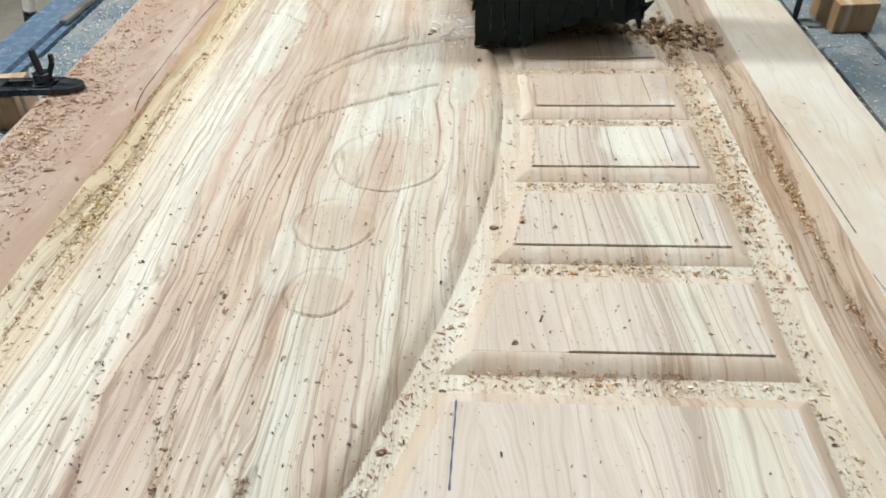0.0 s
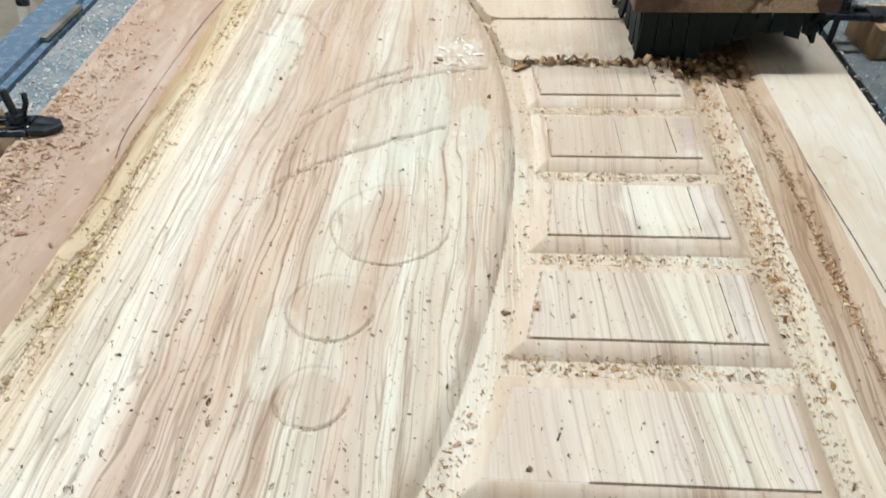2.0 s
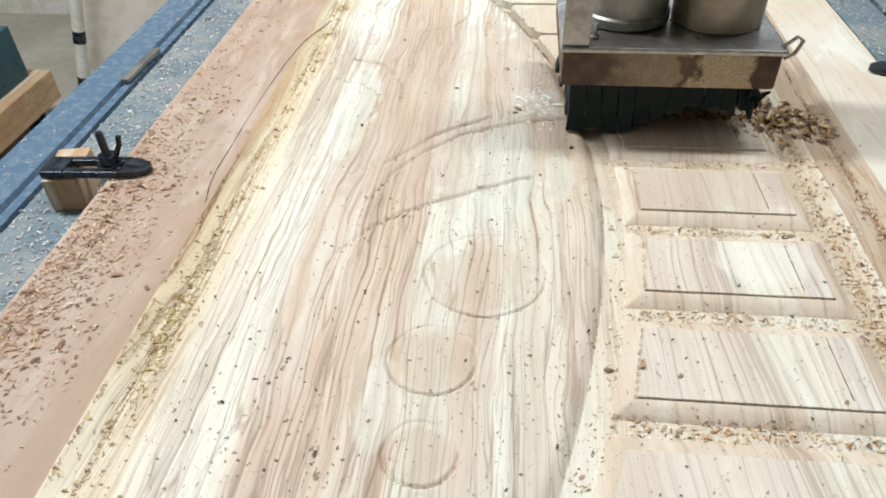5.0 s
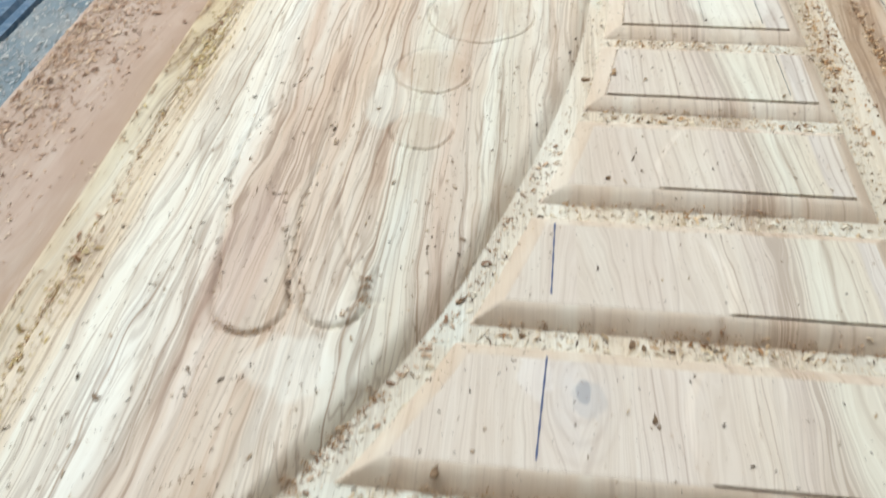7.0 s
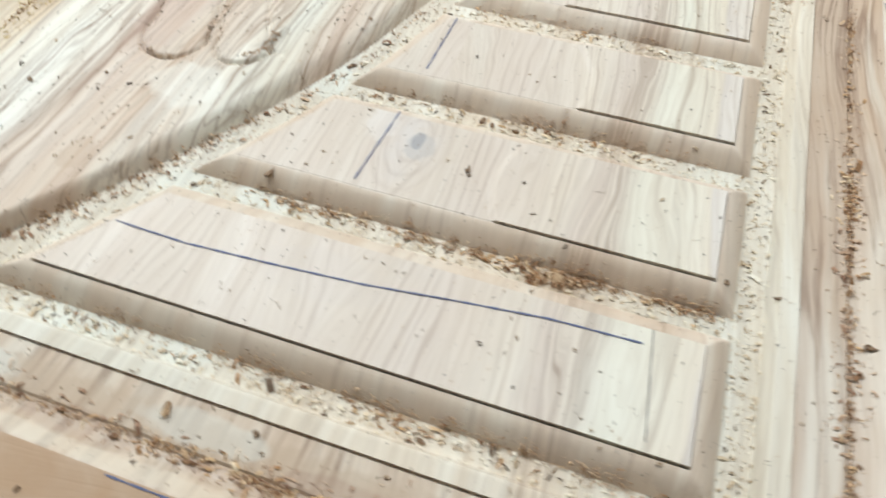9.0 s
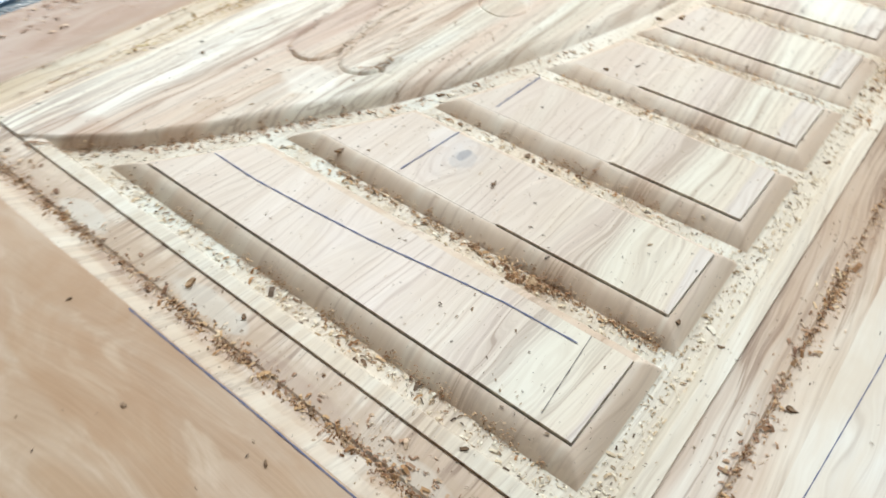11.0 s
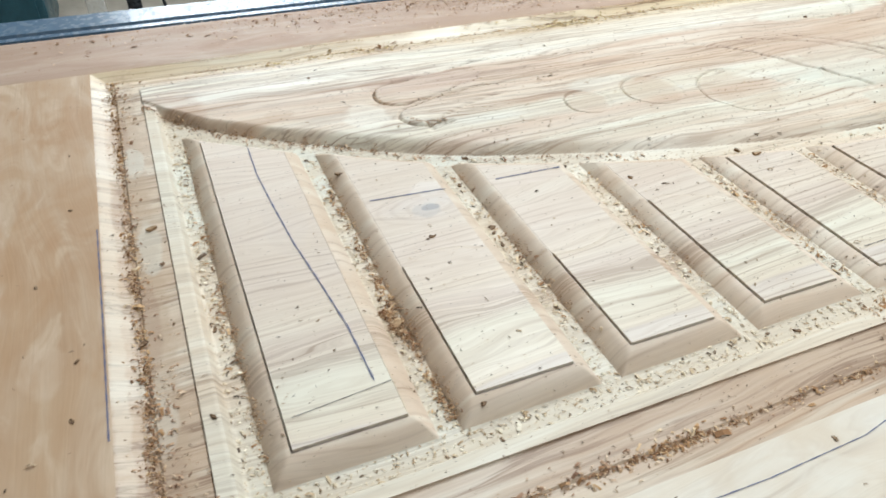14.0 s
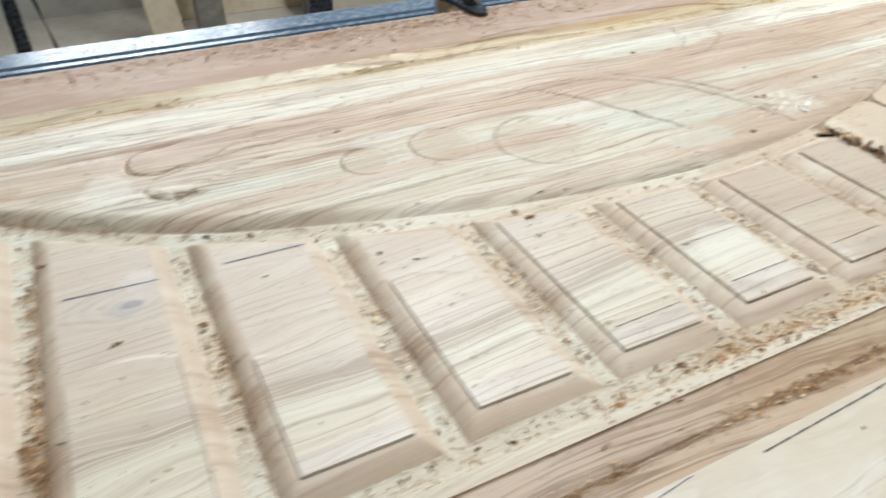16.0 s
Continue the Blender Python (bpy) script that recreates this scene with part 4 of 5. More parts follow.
# along the carved arcs
ax_, ay_ = [], []
for pts in ARCS + PETALS[:3]:
    for _ in range(85):
        k = rg.integers(0, len(pts) - 1)
        t = rg.uniform()
        ax_.append(pts[k][0] + t * (pts[k + 1][0] - pts[k][0]) + rg.normal(0, 0.0022))
        ay_.append(pts[k][1] + t * (pts[k + 1][1] - pts[k][1]) + rg.normal(0, 0.003))
for px, py, r in DISHES:
    for _ in range(int(420 * r)):
        a_ = rg.normal(-math.pi / 2, 0.75)
        ax_.append(px + (r + rg.normal(0, 0.0012)) * math.cos(a_))
        ay_.append(py + (r + rg.normal(0, 0.0012)) * math.sin(a_))
chips("arc_chips", np.array(ax_), np.array(ay_), 0.0017, M_CHIP, "fine chips caught in the carved arcs")
# on the stiles and the end rail
X = np.clip(-0.446 + np.abs(rg.normal(0, 0.038, 5600)), -0.447, -0.33)
Y = np.where(rg.uniform(0, 1, 5600) < 0.75, rg.normal(0.80, 0.2, 5600), rg.uniform(0.05, 1.5, 5600)).clip(0.02, 1.6)
chips("stile_chips", X, Y, 0.0027, M_CHIP_RED, "red-brown chips strewn over the stile")
X, Y = np.concatenate([rg.uniform(0.355, 0.447, 90), rg.uniform(-0.44, 0.44, 60)]), np.concatenate([rg.uniform(0.02, 1.4, 90), rg.uniform(0.01, 0.11, 60)])
chips("sparse_chips", X, Y, 0.0019, M_CHIP, "few dark chips on the pale stile and rail")
# shavings pile in front of the dust shoe
X = np.concatenate([rg.uniform(0.075, 0.29, 380), rg.normal(0.285, 0.024, 420)])
Y = np.concatenate([1.101 + rg.normal(0, 0.003, 380), 1.102 + rg.normal(0, 0.020, 420)])
chips("shavings_pile", X, Y, 0.0066, M_CURL, "curled tan shavings piled along a cut", None, 0.55)
chips("shavings_pile_dark", X + 0.002, Y - 0.003, 0.0055, M_CHIP, "curled brown shavings piled along a cut", None, 0.7)
X, Y = rg.normal(0.013, 0.011, 70), rg.normal(1.12, 0.025, 70)
chips("torn_fibres", X, Y, 0.0055, chipmat("white_fibres", [(0.0, (0.56, 0.44, 0.33)), (0.3, (0.78, 0.72, 0.62)), (1.0, (0.86, 0.84, 0.78))]), "white torn wood fibres on the carved field", None, 0.12)
# on the bed beside the door
X = np.concatenate([rg.uniform(-0.56, -0.452, 15000), rg.uniform(0.46, 0.76, 22000)])
Y = rg.uniform(-0.1, 2.3, 37000)
chips("bed_dust", X, Y, 0.0028, chipmat("pale_grit", [(0.0, (0.15, 0.14, 0.13)), (0.4, (0.42, 0.41, 0.40)), (1.0, (0.66, 0.63, 0.58))]), "pale grit and dust on the machine bed", BED)


X, Y = rg.uniform(-0.638, -0.587, 900), rg.uniform(0.6, 2.2, 900)
chips("rail_dust", X, Y, 0.0020, M_CHIP_PALE, "pale chips scattered on the blue side rail", BED + 0.0052)
X, Y = rg.uniform(-0.42, -0.05, 1100), -np.abs(rg.normal(0.06, 0.035, 1100)) - 0.004
chips("bed_chips", X, Y, 0.0030, M_CHIP_RED, "brown chips strewn on the bed by the door end", BED)


def wood_chip(x, y, size, turn, seed, mat=None):
    """One loose crumpled flake with thickness."""
    r = random.Random(seed)
    bm = bmesh.new()
    n = 7
    top, low = [], []
    for k in range(n):
        a = 2 * math.pi * k / n
        rad = size * r.uniform(0.22, 0.70)
        px_, py_ = rad * math.cos(a) * 1.35, rad * math.sin(a) * 0.75
        lift = size * (0.02 + 0.30 * r.random())
        top.append(bm.verts.new((px_, py_, lift + size * 0.16)))
        low.append(bm.verts.new((px_ * 0.92, py_ * 0.92, max(0.0, lift - size * 0.12) if k % 2 else 0.0)))
    ct, cl = bm.verts.new((0, 0, size * 0.30)), bm.verts.new((0, 0, size * 0.06))
    for k in range(n):
        q = (k + 1) % n
        bm.faces.new((ct, top[k], top[q]))
        bm.faces.new((cl, low[q], low[k]))
        bm.faces.new((top[k], low[k], low[q], top[q]))
    ob = part("wood_chip", bm, mat or M_CHIP_ONE, None)
    ob.matrix_world = pose(x, y, BED + surf(x, y), 0, 0, turn)
    return tagged(ob, "small dark crumpled wood chip lying on the door", "wood chip", "loose wood chips")


CHIPS = [(0.061, 0.712, 9), (0.075, 0.573, 7), (0.093, 0.369, 7), (0.168, 0.3105, 13), (0.176, 0.313, 9), (-0.029, 0.326, 10), (-0.003, 0.162, 11), (0.046, 0.165, 8),
         (0.291, 0.334, 6), (0.281, 0.575, 7), (0.392, 0.334, 8), (0.340, 0.317, 9), (0.211, 0.179, 7), (0.275, 0.553, 6), (0.129, 0.144, 10), (0.125, 0.191, 6),
         (0.015, 0.428, 8), (0.086, 0.427, 9), (0.093, 0.4255, 7), (0.111, 0.425, 8), (-0.027, 0.453, 8), (0.085, 0.711, 12), (-0.015, 1.109, 12), (-0.020, 1.100, 8),
         (0.044, 1.026, 9), (0.262, 0.335, 7), (0.137, 0.105, 5), (0.187, 0.102, 5), (-0.046, 0.102, 6), (0.305, 1.118, 16), (0.285, 1.108, 13), (0.318, 1.100, 12), (-0.199, 1.062, 9)]
M_CHIP_ONE = plain("dark_chip_timber", (0.15, 0.09, 0.05), (0.36, 0.23, 0.13), 260, 0.8)
M_CHIP_TAN = plain("tan_chip_timber", (0.34, 0.20, 0.10), (0.58, 0.42, 0.25), 220, 0.8)
for k, (x, y, mm) in enumerate(CHIPS):
    wood_chip(x, y, mm * 0.00060, k * 47, k, M_CHIP_TAN if mm > 10 else None)


def dust(name, pts, width, mat, label, seed, grain=0.0011, per_metre=5200):
    """Clumpy sawdust grains heaped along a line on the door."""
    r = np.random.default_rng(seed)
    P = np.array(pts)
    leg = np.linalg.norm(np.diff(P, axis=0), axis=1)
    run = np.concatenate([[0], np.cumsum(leg)])
    n = int(run[-1] * per_metre)
    t = r.uniform(0, run[-1], n)
    clump = np.convolve(r.normal(0, 1, 420), np.ones(9) / 9, "valid")
    thick = np.clip(0.55 + 1.5 * np.interp(t, np.linspace(0, run[-1], len(clump)), clump), 0.0, 2.2)
    keep = r.uniform(0, 1.3, n) < thick
    t, thick = t[keep], thick[keep]
    x, y = np.interp(t, run, P[:, 0]), np.interp(t, run, P[:, 1])
    k = np.clip(np.searchsorted(run, t) - 1, 0, len(leg) - 1)
    d = np.diff(P, axis=0)[k] / leg[k][:, None]
    off = r.normal(0, 0.42, len(t)) * width * (0.45 + 0.55 * thick)
    x, y = x - d[:, 1] * off, y + d[:, 0] * off
    z = height(x, y) + THICK + BED + np.clip(thick, 0, 1.5) * 0.0007 * r.uniform(0, 1, len(t))
    return chips(name, x, y, grain, mat, label, z, 0.6)


dust("groove_sawdust", [(XL + 0.02, YB + 0.021), (XR - 0.02, YB + 0.021)], 0.0062, M_DUST, "brown sawdust lying in the end groove", 1, 0.0012, 12000)
dust("groove_sawdust", [(XR - 0.0215, YB + 0.02), (XR - 0.0215, 1.25)], 0.0040, M_DUST, "brown sawdust lying in the side groove", 2, 0.0012, 9000)
dust("edge_sawdust", [(float(rib_x(y)) + 0.003, y) for y in (0.19, 0.22, 0.25, 0.28, 0.31, 0.34, 0.38)], 0.0046, M_DUST, "brown sawdust along the sweeping edge", 3, 0.0011, 11000)
dust("pile_sawdust", [(0.150, 0.307), (0.166, 0.310), (0.186, 0.314)], 0.0060, M_DUST, "little pile of brown sawdust between slats", 6, 0.0014, 60000)
dust("tip_sawdust", [(-0.103, 0.424), (-0.092, 0.434), (-0.090, 0.446), (-0.093, 0.462)], 0.0050, M_DUST, "brown sawdust by a carved petal tip", 7, 0.0012, 9000)
dust("tip_sawdust", [(-0.186, 0.414), (-0.166, 0.4065), (-0.146, 0.412)], 0.0022, M_DUST, "brown sawdust along a carved petal tip", 9, 0.0010, 6000)
dust("groove_sawdust", [(XL + 0.0215, 0.20), (XL + 0.0215, 0.60), (XL + 0.0215, 1.3)], 0.0050, M_DUST, "brown sawdust lying in the far side groove", 8, 0.0012, 4000)
dust("stile_sawdust", [(XL + 0.003, 0.16), (XL + 0.003, 1.0)], 0.0026, M_DUST, "brown sawdust along the joint of stile and moulding", 10, 0.0009, 5000)
dust("slat_sawdust", [(-0.02, 0.3135), (0.26, 0.3155)], 0.0046, M_DUST, "brown sawdust between two slats", 4, 0.0012, 9000)
# sawdust at the slat feet; its grains also stand in for the lower bevels' shade
for k, (a, b) in ((0, (-0.15, 0.26)), (1, (-0.06, 0.26)), (2, (0.0, 0.25)), (3, (0.04, 0.22)), (4, (0.06, 0.2))):
    dust("slat_sawdust", [(a, SLATS[k] - BEV + 0.001), (b, SLATS[k] - BEV + 0.001)], 0.0050, M_DUST, "brown sawdust along the foot of a slat, browning its shaded bevel", 11 + k, 0.0009, 8500 - 1000 * k)


# ---- the moving dust shoe with its spindle ----
shoe = empty("dust_shoe", pose(0.039, 1.061, BED + THICK + 0.001), "brown steel dust shoe with black rubber skirt", "dust shoe")
SW, SD = 0.198, 0.18
r = random.Random(4)


def flap(x0, x1, y, length, axis):
    """One hanging strip of the skirt, bent a little outward at its lower end."""
    bm = bmesh.new()
    rows = []
    lean = r.uniform(-0.004, 0.010)
    n = 6
    for k in range(n):
        f = k / (n - 1)
        z = 0.066 - length * f
        o = -lean * f * f
        row = []
        for (u, v) in ((x0, 0), (x1, 0), (x1, 0.004), (x0, 0.004)):
            wob = 0.0015 * math.sin(u * 300 + f * 4)
            p = (u + wob, y + v + o, z + (r.uniform(-0.003, 0.003) if k == n - 1 else 0))
            row.append(bm.verts.new(p if axis == "x" else (p[1], p[0], p[2])))
        rows.append(row)
    for a, b in zip(rows, rows[1:]):
        for k in range(4):
            bm.faces.new((a[k], a[(k + 1) % 4], b[(k + 1) % 4], b[k]))
    bm.faces.new(rows[0]), bm.faces.new(rows[-1])
    return bm


FL = [0.065, 0.064, 0.065, 0.062, 0.058, 0.050, 0.040, 0.033, 0.031, 0.038, 0.034]
fw = SW / len(FL)
for k, ln in enumerate(FL):
    part("skirt_flap", flap(k * fw + 0.0006, (k + 1) * fw - 0.0006, 0.0, ln, "x"), M_RUBBER, shoe)
for side in (0.0, SW - 0.004):
    for k in range(8):
        w = SD / 8
        part("skirt_flap", flap(k * w + 0.005, (k + 1) * w + 0.004, side, 0.064 if side == 0 else 0.046 + 0.012 * r.random(), "y"), M_RUBBER, shoe)
for k in range(8):
    part("skirt_flap", flap(k * SW / 8, (k + 1) * SW / 8 - 0.001, SD, 0.065, "x"), M_RUBBER, shoe)
# torn rag of rubber at the far corner
bm = bmesh.new()
c = bm.verts.new((SW - 0.004, -0.004, 0.050))
ring = []
for k in range(11):
    a = 2 * math.pi * (k + r.uniform(-0.3, 0.3)) / 11
    rad = r.uniform(0.009, 0.019) if k % 2 else r.uniform(0.006, 0.011)
    ring.append(bm.verts.new((SW - 0.004 + rad * math.cos(a), -0.006 - 0.004 * (k % 3), 0.048 + rad * math.sin(a))))
for k in range(11):
    bm.faces.new((c, ring[k], ring[(k + 1) % 11]))
ex = bmesh.ops.extrude_face_region(bm, geom=bm.faces[:])
bmesh.ops.translate(bm, verts=[v for v in ex["geom"] if isinstance(v, bmesh.types.BMVert)], vec=(0, 0.004, 0))
part("torn_flap", bm, M_RUBBER, shoe, "torn ragged rubber strip")
# housing: front, back, two ends and the cover
Z0, Z1 = 0.061, 0.099
part("front_plate", boxed(-0.012, SW + 0.012, -0.010, -0.004, Z0, Z1, 0.0015), M_BOX, shoe, "brown front plate with scraped bare patches")
part("back_plate", boxed(-0.012, SW + 0.012, SD + 0.005, SD + 0.011, Z0, Z1, 0.0015), M_BOX, shoe)
part("end_plate", boxed(-0.012, -0.006, -0.0035, SD + 0.0045, Z0, Z1, 0.0015), M_BOX, shoe)
part("end_plate", boxed(SW + 0.006, SW + 0.012, -0.0035, SD + 0.0045, Z0, Z1, 0.0015), M_BOX, shoe)
part("cover_plate", boxed(-0.015, SW + 0.016, -0.014, SD + 0.014, Z1 + 0.0005, Z1 + 0.0065, 0.002), M_STEEL, shoe, "bright worn steel cover plate")
part("inner_plate", boxed(-0.005, SW + 0.005, -0.003, SD + 0.004, 0.088, 0.092), M_RUBBER, shoe)
zc = Z1 + 0.0065
part("spindle", lathe(bmesh.new(), [(0.046, zc), (0.050, zc + 0.003), (0.050, zc + 0.012), (0.047, zc + 0.014), (0.047, zc + 0.25), (0.040, zc + 0.27)], 36, pose(0.056, 0.072, 0)), M_GREY, shoe, "round grey metal spindle body", True)
part("dust_port", lathe(bmesh.new(), [(0.046, zc), (0.048, zc + 0.002), (0.048, zc + 0.10), (0.051, zc + 0.105), (0.051, zc + 0.24), (0.045, zc + 0.25)], 36, pose(0.156, 0.068, 0)), M_BRASS, shoe, "tan round suction duct", True)
bm = boxed(-0.014, 0.014, -0.010, -0.006, zc, zc + 0.06, 0.001)
box(bm, -0.014, 0.014, -0.0058, 0.03, zc, zc + 0.005, 0.001)
part("bracket", bm, M_STEEL, shoe, "bright steel angle bracket")
part("bolt", lathe(bmesh.new(), [(0.005, zc), (0.006, zc + 0.003), (0.0035, zc + 0.004), (0.0035, zc + 0.016)], 10, pose(0.02, 0.012, 0)), M_STEEL, shoe)
bm = tube(bmesh.new(), [(SW + 0.010, 0.0, zc - 0.004), (SW + 0.022, -0.006, zc + 0.012), (SW + 0.030, -0.002, zc + 0.006), (SW + 0.028, 0.004, zc - 0.010), (SW + 0.018, 0.004, zc - 0.016)], 0.0022)
part("wire_loop", bm, M_STEEL, shoe, "bent bright wire loop")


# ---- clamps that hold the door down ----
def clamp(label, m, bar, bolt, group="hold-down clamps"):
    """bar: x from, x to; its nose rests on the door at the + end."""
    ob = empty("hold_down_clamp", m, label, "clamp", group)
    x0, x1 = bar
    bm = bmesh.new()
    # slotted flat bar: two cheeks, a heel and a tapered nose
    box(bm, x0, x0 + 0.025, -0.016, 0.016, 0.0, 0.008, 0.0015)
    box(bm, x0 + 0.026, x1 - 0.031, -0.016, -0.007, 0.0, 0.008, 0.0012)
    box(bm, x0 + 0.026, x1 - 0.031, 0.007, 0.016, 0.0, 0.008, 0.0012)
    arc = [(x1 - 0.030, -0.015), (x1 - 0.012, -0.013)] + [(x1 - 0.012 + 0.012 * math.cos(a), 0.011 * math.sin(a)) for a in np.linspace(-1.3, 1.3, 9)] + [(x1 - 0.012, 0.013), (x1 - 0.030, 0.015)]
    low, top = [bm.verts.new((p, q, 0.0)) for p, q in arc], [bm.verts.new((p, q, 0.008 if p < x1 - 0.02 else 0.006)) for p, q in arc]
    bm.faces.new(low[::-1]), bm.faces.new(top)
    for k in range(len(arc)):
        n = (k + 1) % len(arc)
        bm.faces.new((low[k], low[n], top[n], top[k]))
    part("bar", bm, M_BLACK, ob)
    bolt_ob = part("bolt", lathe(bmesh.new(), [(0.0042, -0.0402), (0.0042, 0.046), (0.0034, 0.048)], 12, pose(bolt, 0, 0)), M_BLACK, ob, "", True)
    part("nut", lathe(bmesh.new(), [(0.0095, 0.0105), (0.0105, 0.0115), (0.0105, 0.0200), (0.0095, 0.0210)], 6, pose(bolt, 0, 0)), M_BLACK, bolt_ob)
    part("washer", lathe(bmesh.new(), [(0.013, 0.0082), (0.0135, 0.0095), (0.013, 0.0103)], 16, pose(bolt, 0, 0)), M_BLACK, bolt_ob)
    bm = tube(bmesh.new(), [(bolt + 0.008, 0.0, 0.016), (bolt + 0.015, 0.004, 0.030), (bolt + 0.016, 0.006, 0.040)], 0.003)
    part("handle", bm, M_BLACK, ob)
    return ob


def block(m, sx, sy, sz, label):
    ob = part("packing_block", boxed(-sx / 2, sx / 2, -sy / 2, sy / 2, 0, sz, 0.0015), M_BLOCK, None)
    ob.matrix_world = m
    return tagged(ob, label, "wood block", "packing blocks")


TOP = BED + THICK
clamp("black slotted steel clamp bar on the stile and a wood block", pose(-0.46, 0.945, TOP + 0.0012, 0, 0, 3), (-0.065, 0.052), 0.008)
block(pose(-0.512, 0.957, BED, 0, 0, 12), 0.036, 0.066, 0.040, "small sawn block under a clamp bar")
clamp("black slotted steel clamp bar on the pale stile", pose(0.485, 1.225, TOP + 0.0012, 0, 0, 176), (-0.062, 0.056), -0.004)
block(pose(0.552, 1.225, BED, 0, 0, 4), 0.055, 0.075, 0.040, "small sawn block under a clamp bar")
clamp("black slotted steel clamp bar over the door end", pose(-0.345, -0.03, TOP + 0.0012, 0, 0, 84), (-0.085, 0.062), -0.035)
block(pose(-0.352, -0.092, BED, 0, 0, 84), 0.045, 0.05, 0.040, "small sawn block under a clamp bar")

ob = part("offcut_strip", boxed(-0.006, 0.006, -0.053, 0.053, 0, 0.006, 0.001), M_GREY, None)
ob.matrix_world = pose(-0.5725, 1.268, BED + 0.0052, 0, 0, -2)
tagged(ob, "grey strip offcut lying on the blue side rail", "offcut")

# ---- things on the workshop floor ----
cab = empty("control_cabinet", pose(-2.85, -0.55, 0), "dark teal enamelled steel control cabinet", "cabinet")
part("body", boxed(-0.25, 0.25, -0.40, 0.40, 0.06, 1.5, 0.008), M_TEAL, cab)
part("plinth", boxed(-0.23, 0.23, -0.38, 0.38, 0.0, 0.06), M_BLACK, cab)
part("door", boxed(0.2505, 0.258, -0.37, 0.37, 0.10, 1.46, 0.003), M_TEAL, cab)
part("cable", tube(bmesh.new(), [(0.268, 0.12, 1.2), (0.272, 0.14, 0.9), (0.270, 0.10, 0.6), (0.274, 0.13, 0.3), (0.27, 0.1, 0.03)], 0.007), M_WHITE, cab, "thin white cable")
ob = part("floor_post", boxed(-0.035, 0.035, -0.035, 0.035, 0.0, 1.5, 0.006), M_WHITE, None)
ob.matrix_world = pose(-2.75, 0.02, 0)
tagged(ob, "off-white square post beside the cabinet", "post")
base = empty("pipe_stand", pose(-2.7, 0.17, 0), "dark pipe stand with a hanging cable", "stand")
part("foot", lathe(bmesh.new(), [(0.06, 0.0), (0.06, 0.03), (0.03, 0.05), (0.025, 0.5)], 16), M_BLACK, base, "", True)
part("cable", tube(bmesh.new(), [(0.03, 0.02, 0.5), (0.06, 0.09, 0.35), (0.05, 0.12, 0.15), (0.05, 0.08, 0.012)], 0.008), M_BLACK, base)
ob = part("leaning_plank", boxed(-0.02, 0.02, -0.07, 0.07, 0.0, 1.4, 0.003), M_PLY, None)
ob.matrix_world = pose(-2.95, 0.76, 0, 6, -3, 0)
tagged(ob, "pale plank standing against a post", "plank")
for y, mat, lab in ((0.95, M_GREY, "grey steel machine post on the floor"), (1.48, M_BLACK, "dark steel machine post on the floor")):
    ob = part("machine_post", boxed(-0.06, 0.06, -0.06, 0.06, 0.0, 1.6, 0.003), mat, None)
    ob.matrix_world = pose(-2.95, y, 0)
    tagged(ob, lab, "post", "machine posts")
ob = part("standing_board", boxed(-0.012, 0.012, -0.75, 0.75, 0.0, 1.5, 0.002), M_PLY, None)
ob.matrix_world = pose(-3.3, 1.6, 0, 0, -4, 0)
tagged(ob, "wide pale plywood board leaning by the wall", "board")
# by the far side: a taped pole, a pale board and a crate on feet
pole = empty("taped_pole", pose(-1.70, 2.71, 0, -7, 11, 0), "white pole bound with black tape", "pole")
part("shaft", lathe(bmesh.new(), [(0.022, 0.0), (0.022, 1.3)], 14), M_WHITE, pole, "", True)
for z in (0.01, 0.19, 0.42):
    part("tape", lathe(bmesh.new(), [(0.0226, z), (0.0232, z + 0.002), (0.0232, z + 0.045), (0.0226, z + 0.047)], 14), M_BLACK, pole, "black tape")
ob = part("standing_board", boxed(-0.45, 0.45, -0.012, 0.012, 0.0, 1.3, 0.002), M_BOARD, None)
ob.matrix_world = pose(-1.27, 2.95, 0, -4, 0, 20)
tagged(ob, "wide pale board standing on the floor", "board")
ob = part("white_sheet", boxed(-0.75, 0.75, -0.010, 0.010, 0.0, 1.2, 0.002), M_WHITE, None)
ob.matrix_world = pose(-2.62, 3.46, 0, -3, 0, 0)
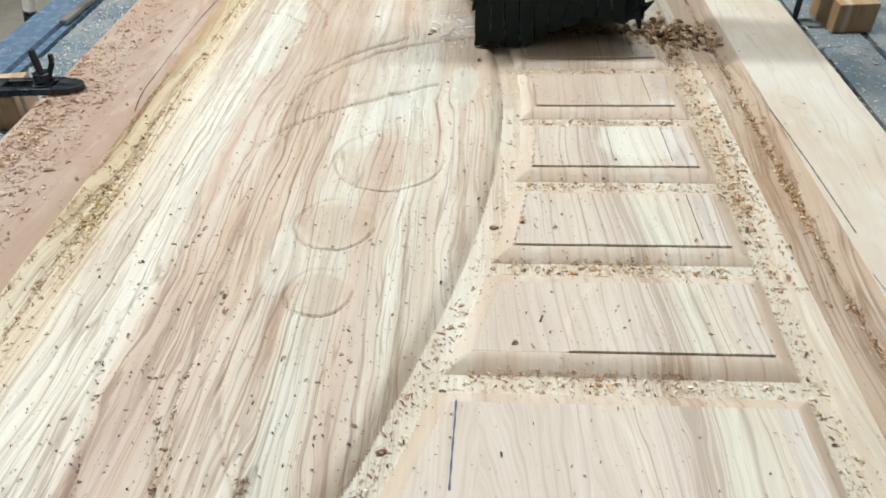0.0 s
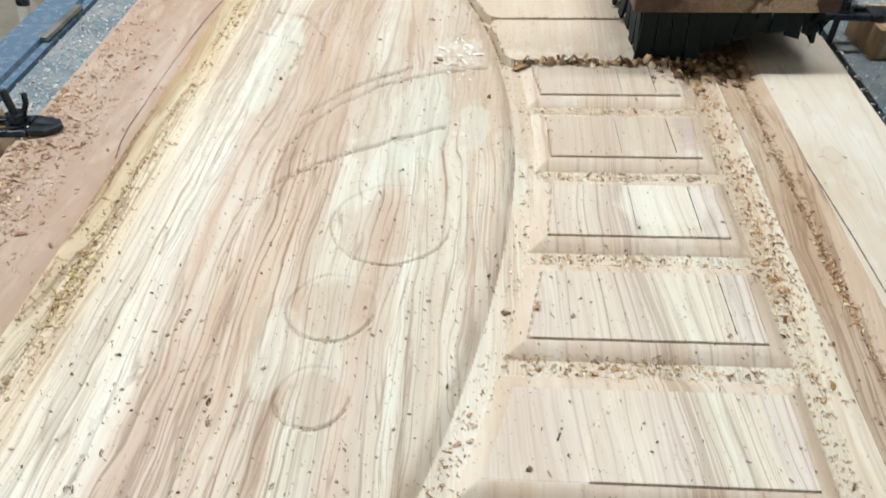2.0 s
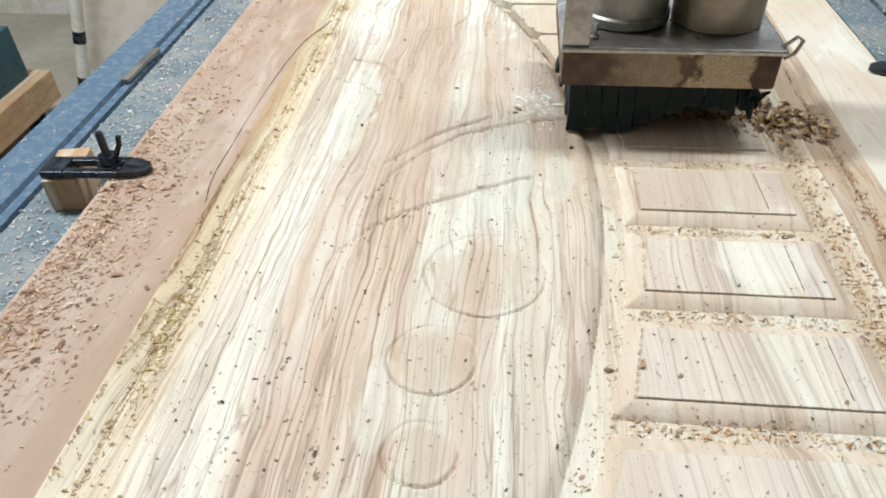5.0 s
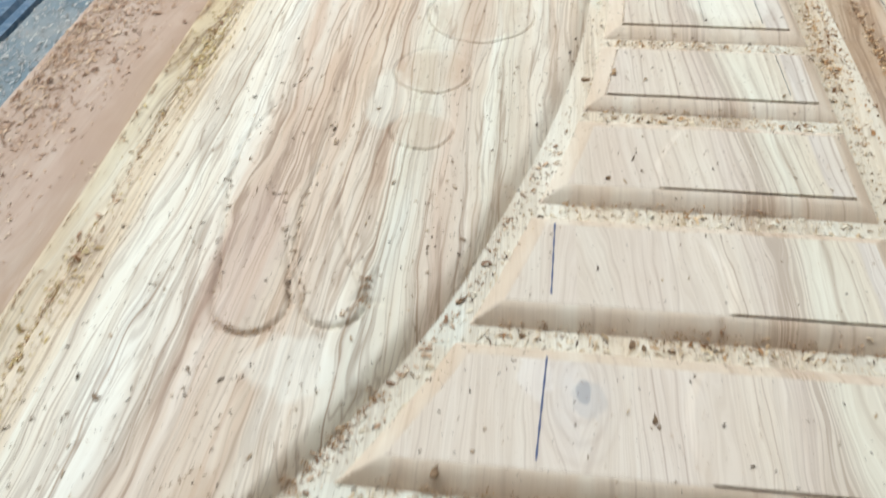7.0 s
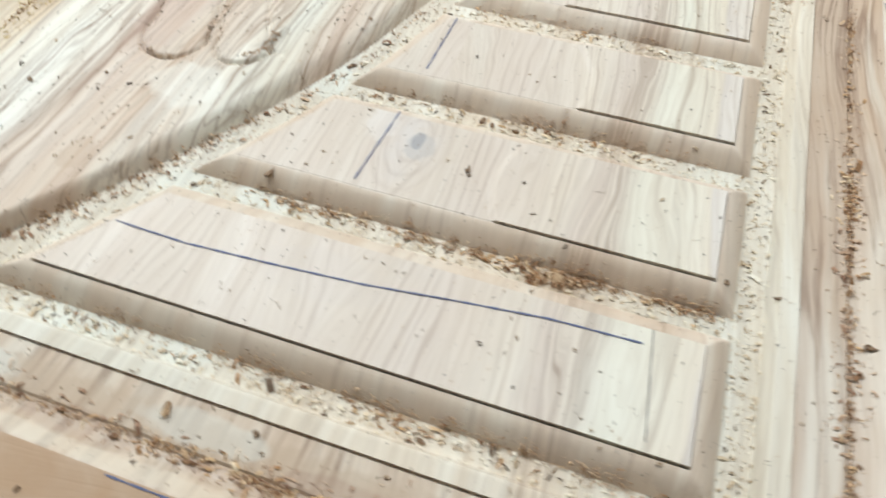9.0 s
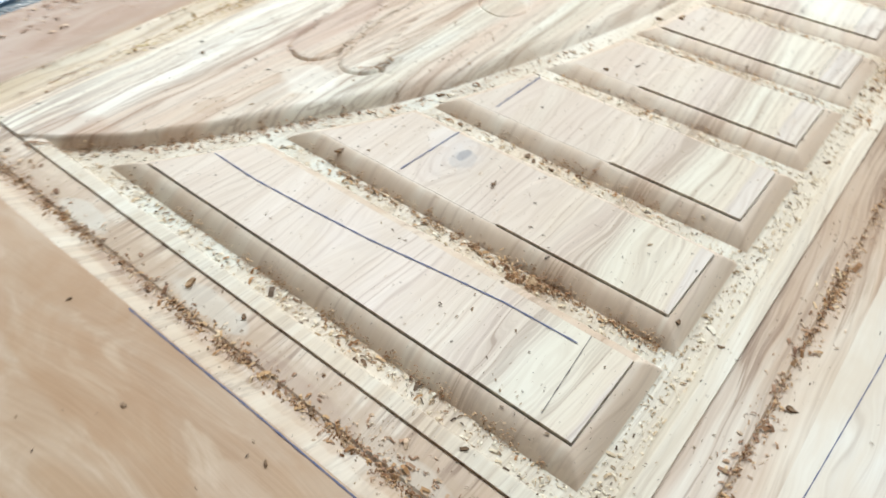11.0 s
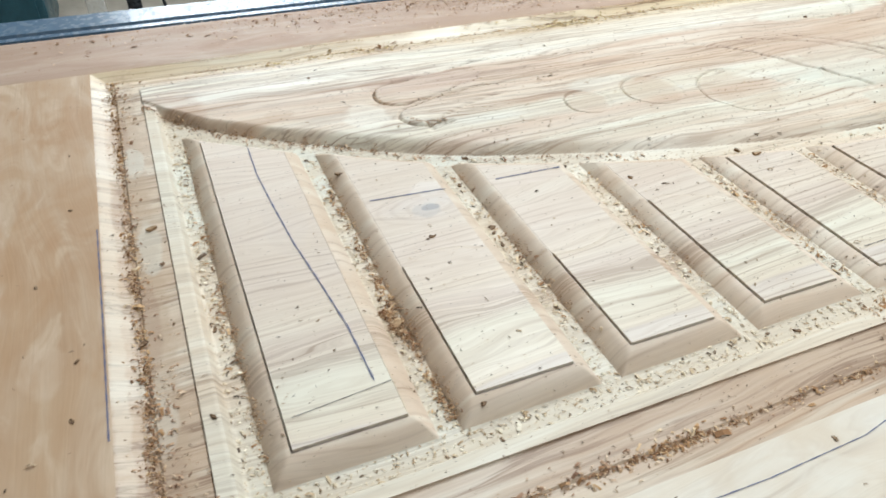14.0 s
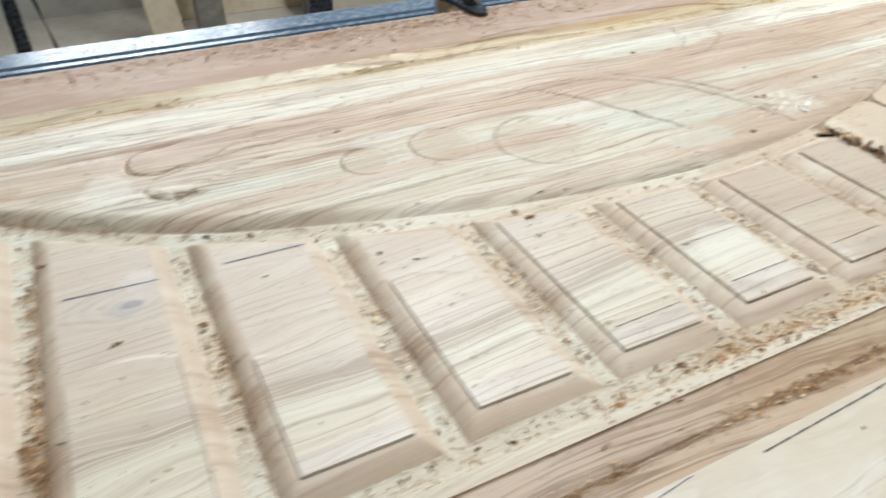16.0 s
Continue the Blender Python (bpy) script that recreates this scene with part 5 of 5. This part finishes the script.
tagged(ob, "white sheet board standing on the floor", "board")
crate = empty("equipment_crate", pose(-2.05, 2.10, 0), "timber skid with a dark blue steel box on feet", "crate")
part("skid", boxed(-0.38, 0.40, -0.38, 0.40, 0.085, 0.19, 0.004), M_BLOCK, crate, "sawn timber skid")
part("steel_box", boxed(-0.35, 0.35, -0.35, 0.35, 0.1905, 0.37, 0.005), M_TEAL, crate, "dark blue steel box")
for x, y in ((-0.32, -0.32), (0.34, -0.32), (-0.32, 0.34), (0.34, 0.34)):
    part("levelling_foot", lathe(bmesh.new(), [(0.055, 0.0), (0.055, 0.014), (0.012, 0.03), (0.012, 0.0848)], 16, pose(x, y, 0)), M_BLACK, crate, "", True)


# batten bodies added out of view for the two overhead lamps
def added_lamp(m):
    ob = empty("added_lamp", m, "white batten lamp added under the ceiling, out of view", "ceiling lamp", "tube lamps")
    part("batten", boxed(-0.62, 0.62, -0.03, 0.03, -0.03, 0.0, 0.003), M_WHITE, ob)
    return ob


added_lamp(pose(-1.5, 1.5, 3.2))
added_lamp(pose(0.7, 1.5, 3.2))


def motions():
    z = BED + THICK + 0.001
    rows = [(0.0, 0.039, 1.061), (0.25, 0.045, 1.052), (0.5, 0.064, 1.045), (0.75, 0.118, 1.048), (1.0, 0.177, 1.058), (1.25, 0.207, 1.060), (1.5, 0.218, 1.066),
            (2.0, 0.215, 1.109), (2.5, 0.205, 1.156), (2.75, 0.166, 1.158), (3.0, 0.113, 1.153), (3.2, 0.058, 1.149), (3.5, 0.030, 1.145), (4.2, 0.120, 1.120),
            (4.8, 0.040, 1.070), (5.1, 0.040, 1.056), (5.3, 0.074, 1.055), (5.5, 0.145, 1.060), (5.8, 0.205, 1.062), (6.3, 0.215, 1.110), (7.2, 0.060, 1.155),
            (8.0, 0.200, 1.165), (9.0, 0.100, 1.230), (10.5, 0.200, 1.270), (12.0, 0.120, 1.340), (14.0, 0.210, 1.420), (16.0, 0.190, 1.450)]
    walk(shoe, [(t, pose(x, y, z)) for t, x, y in rows])


motions()
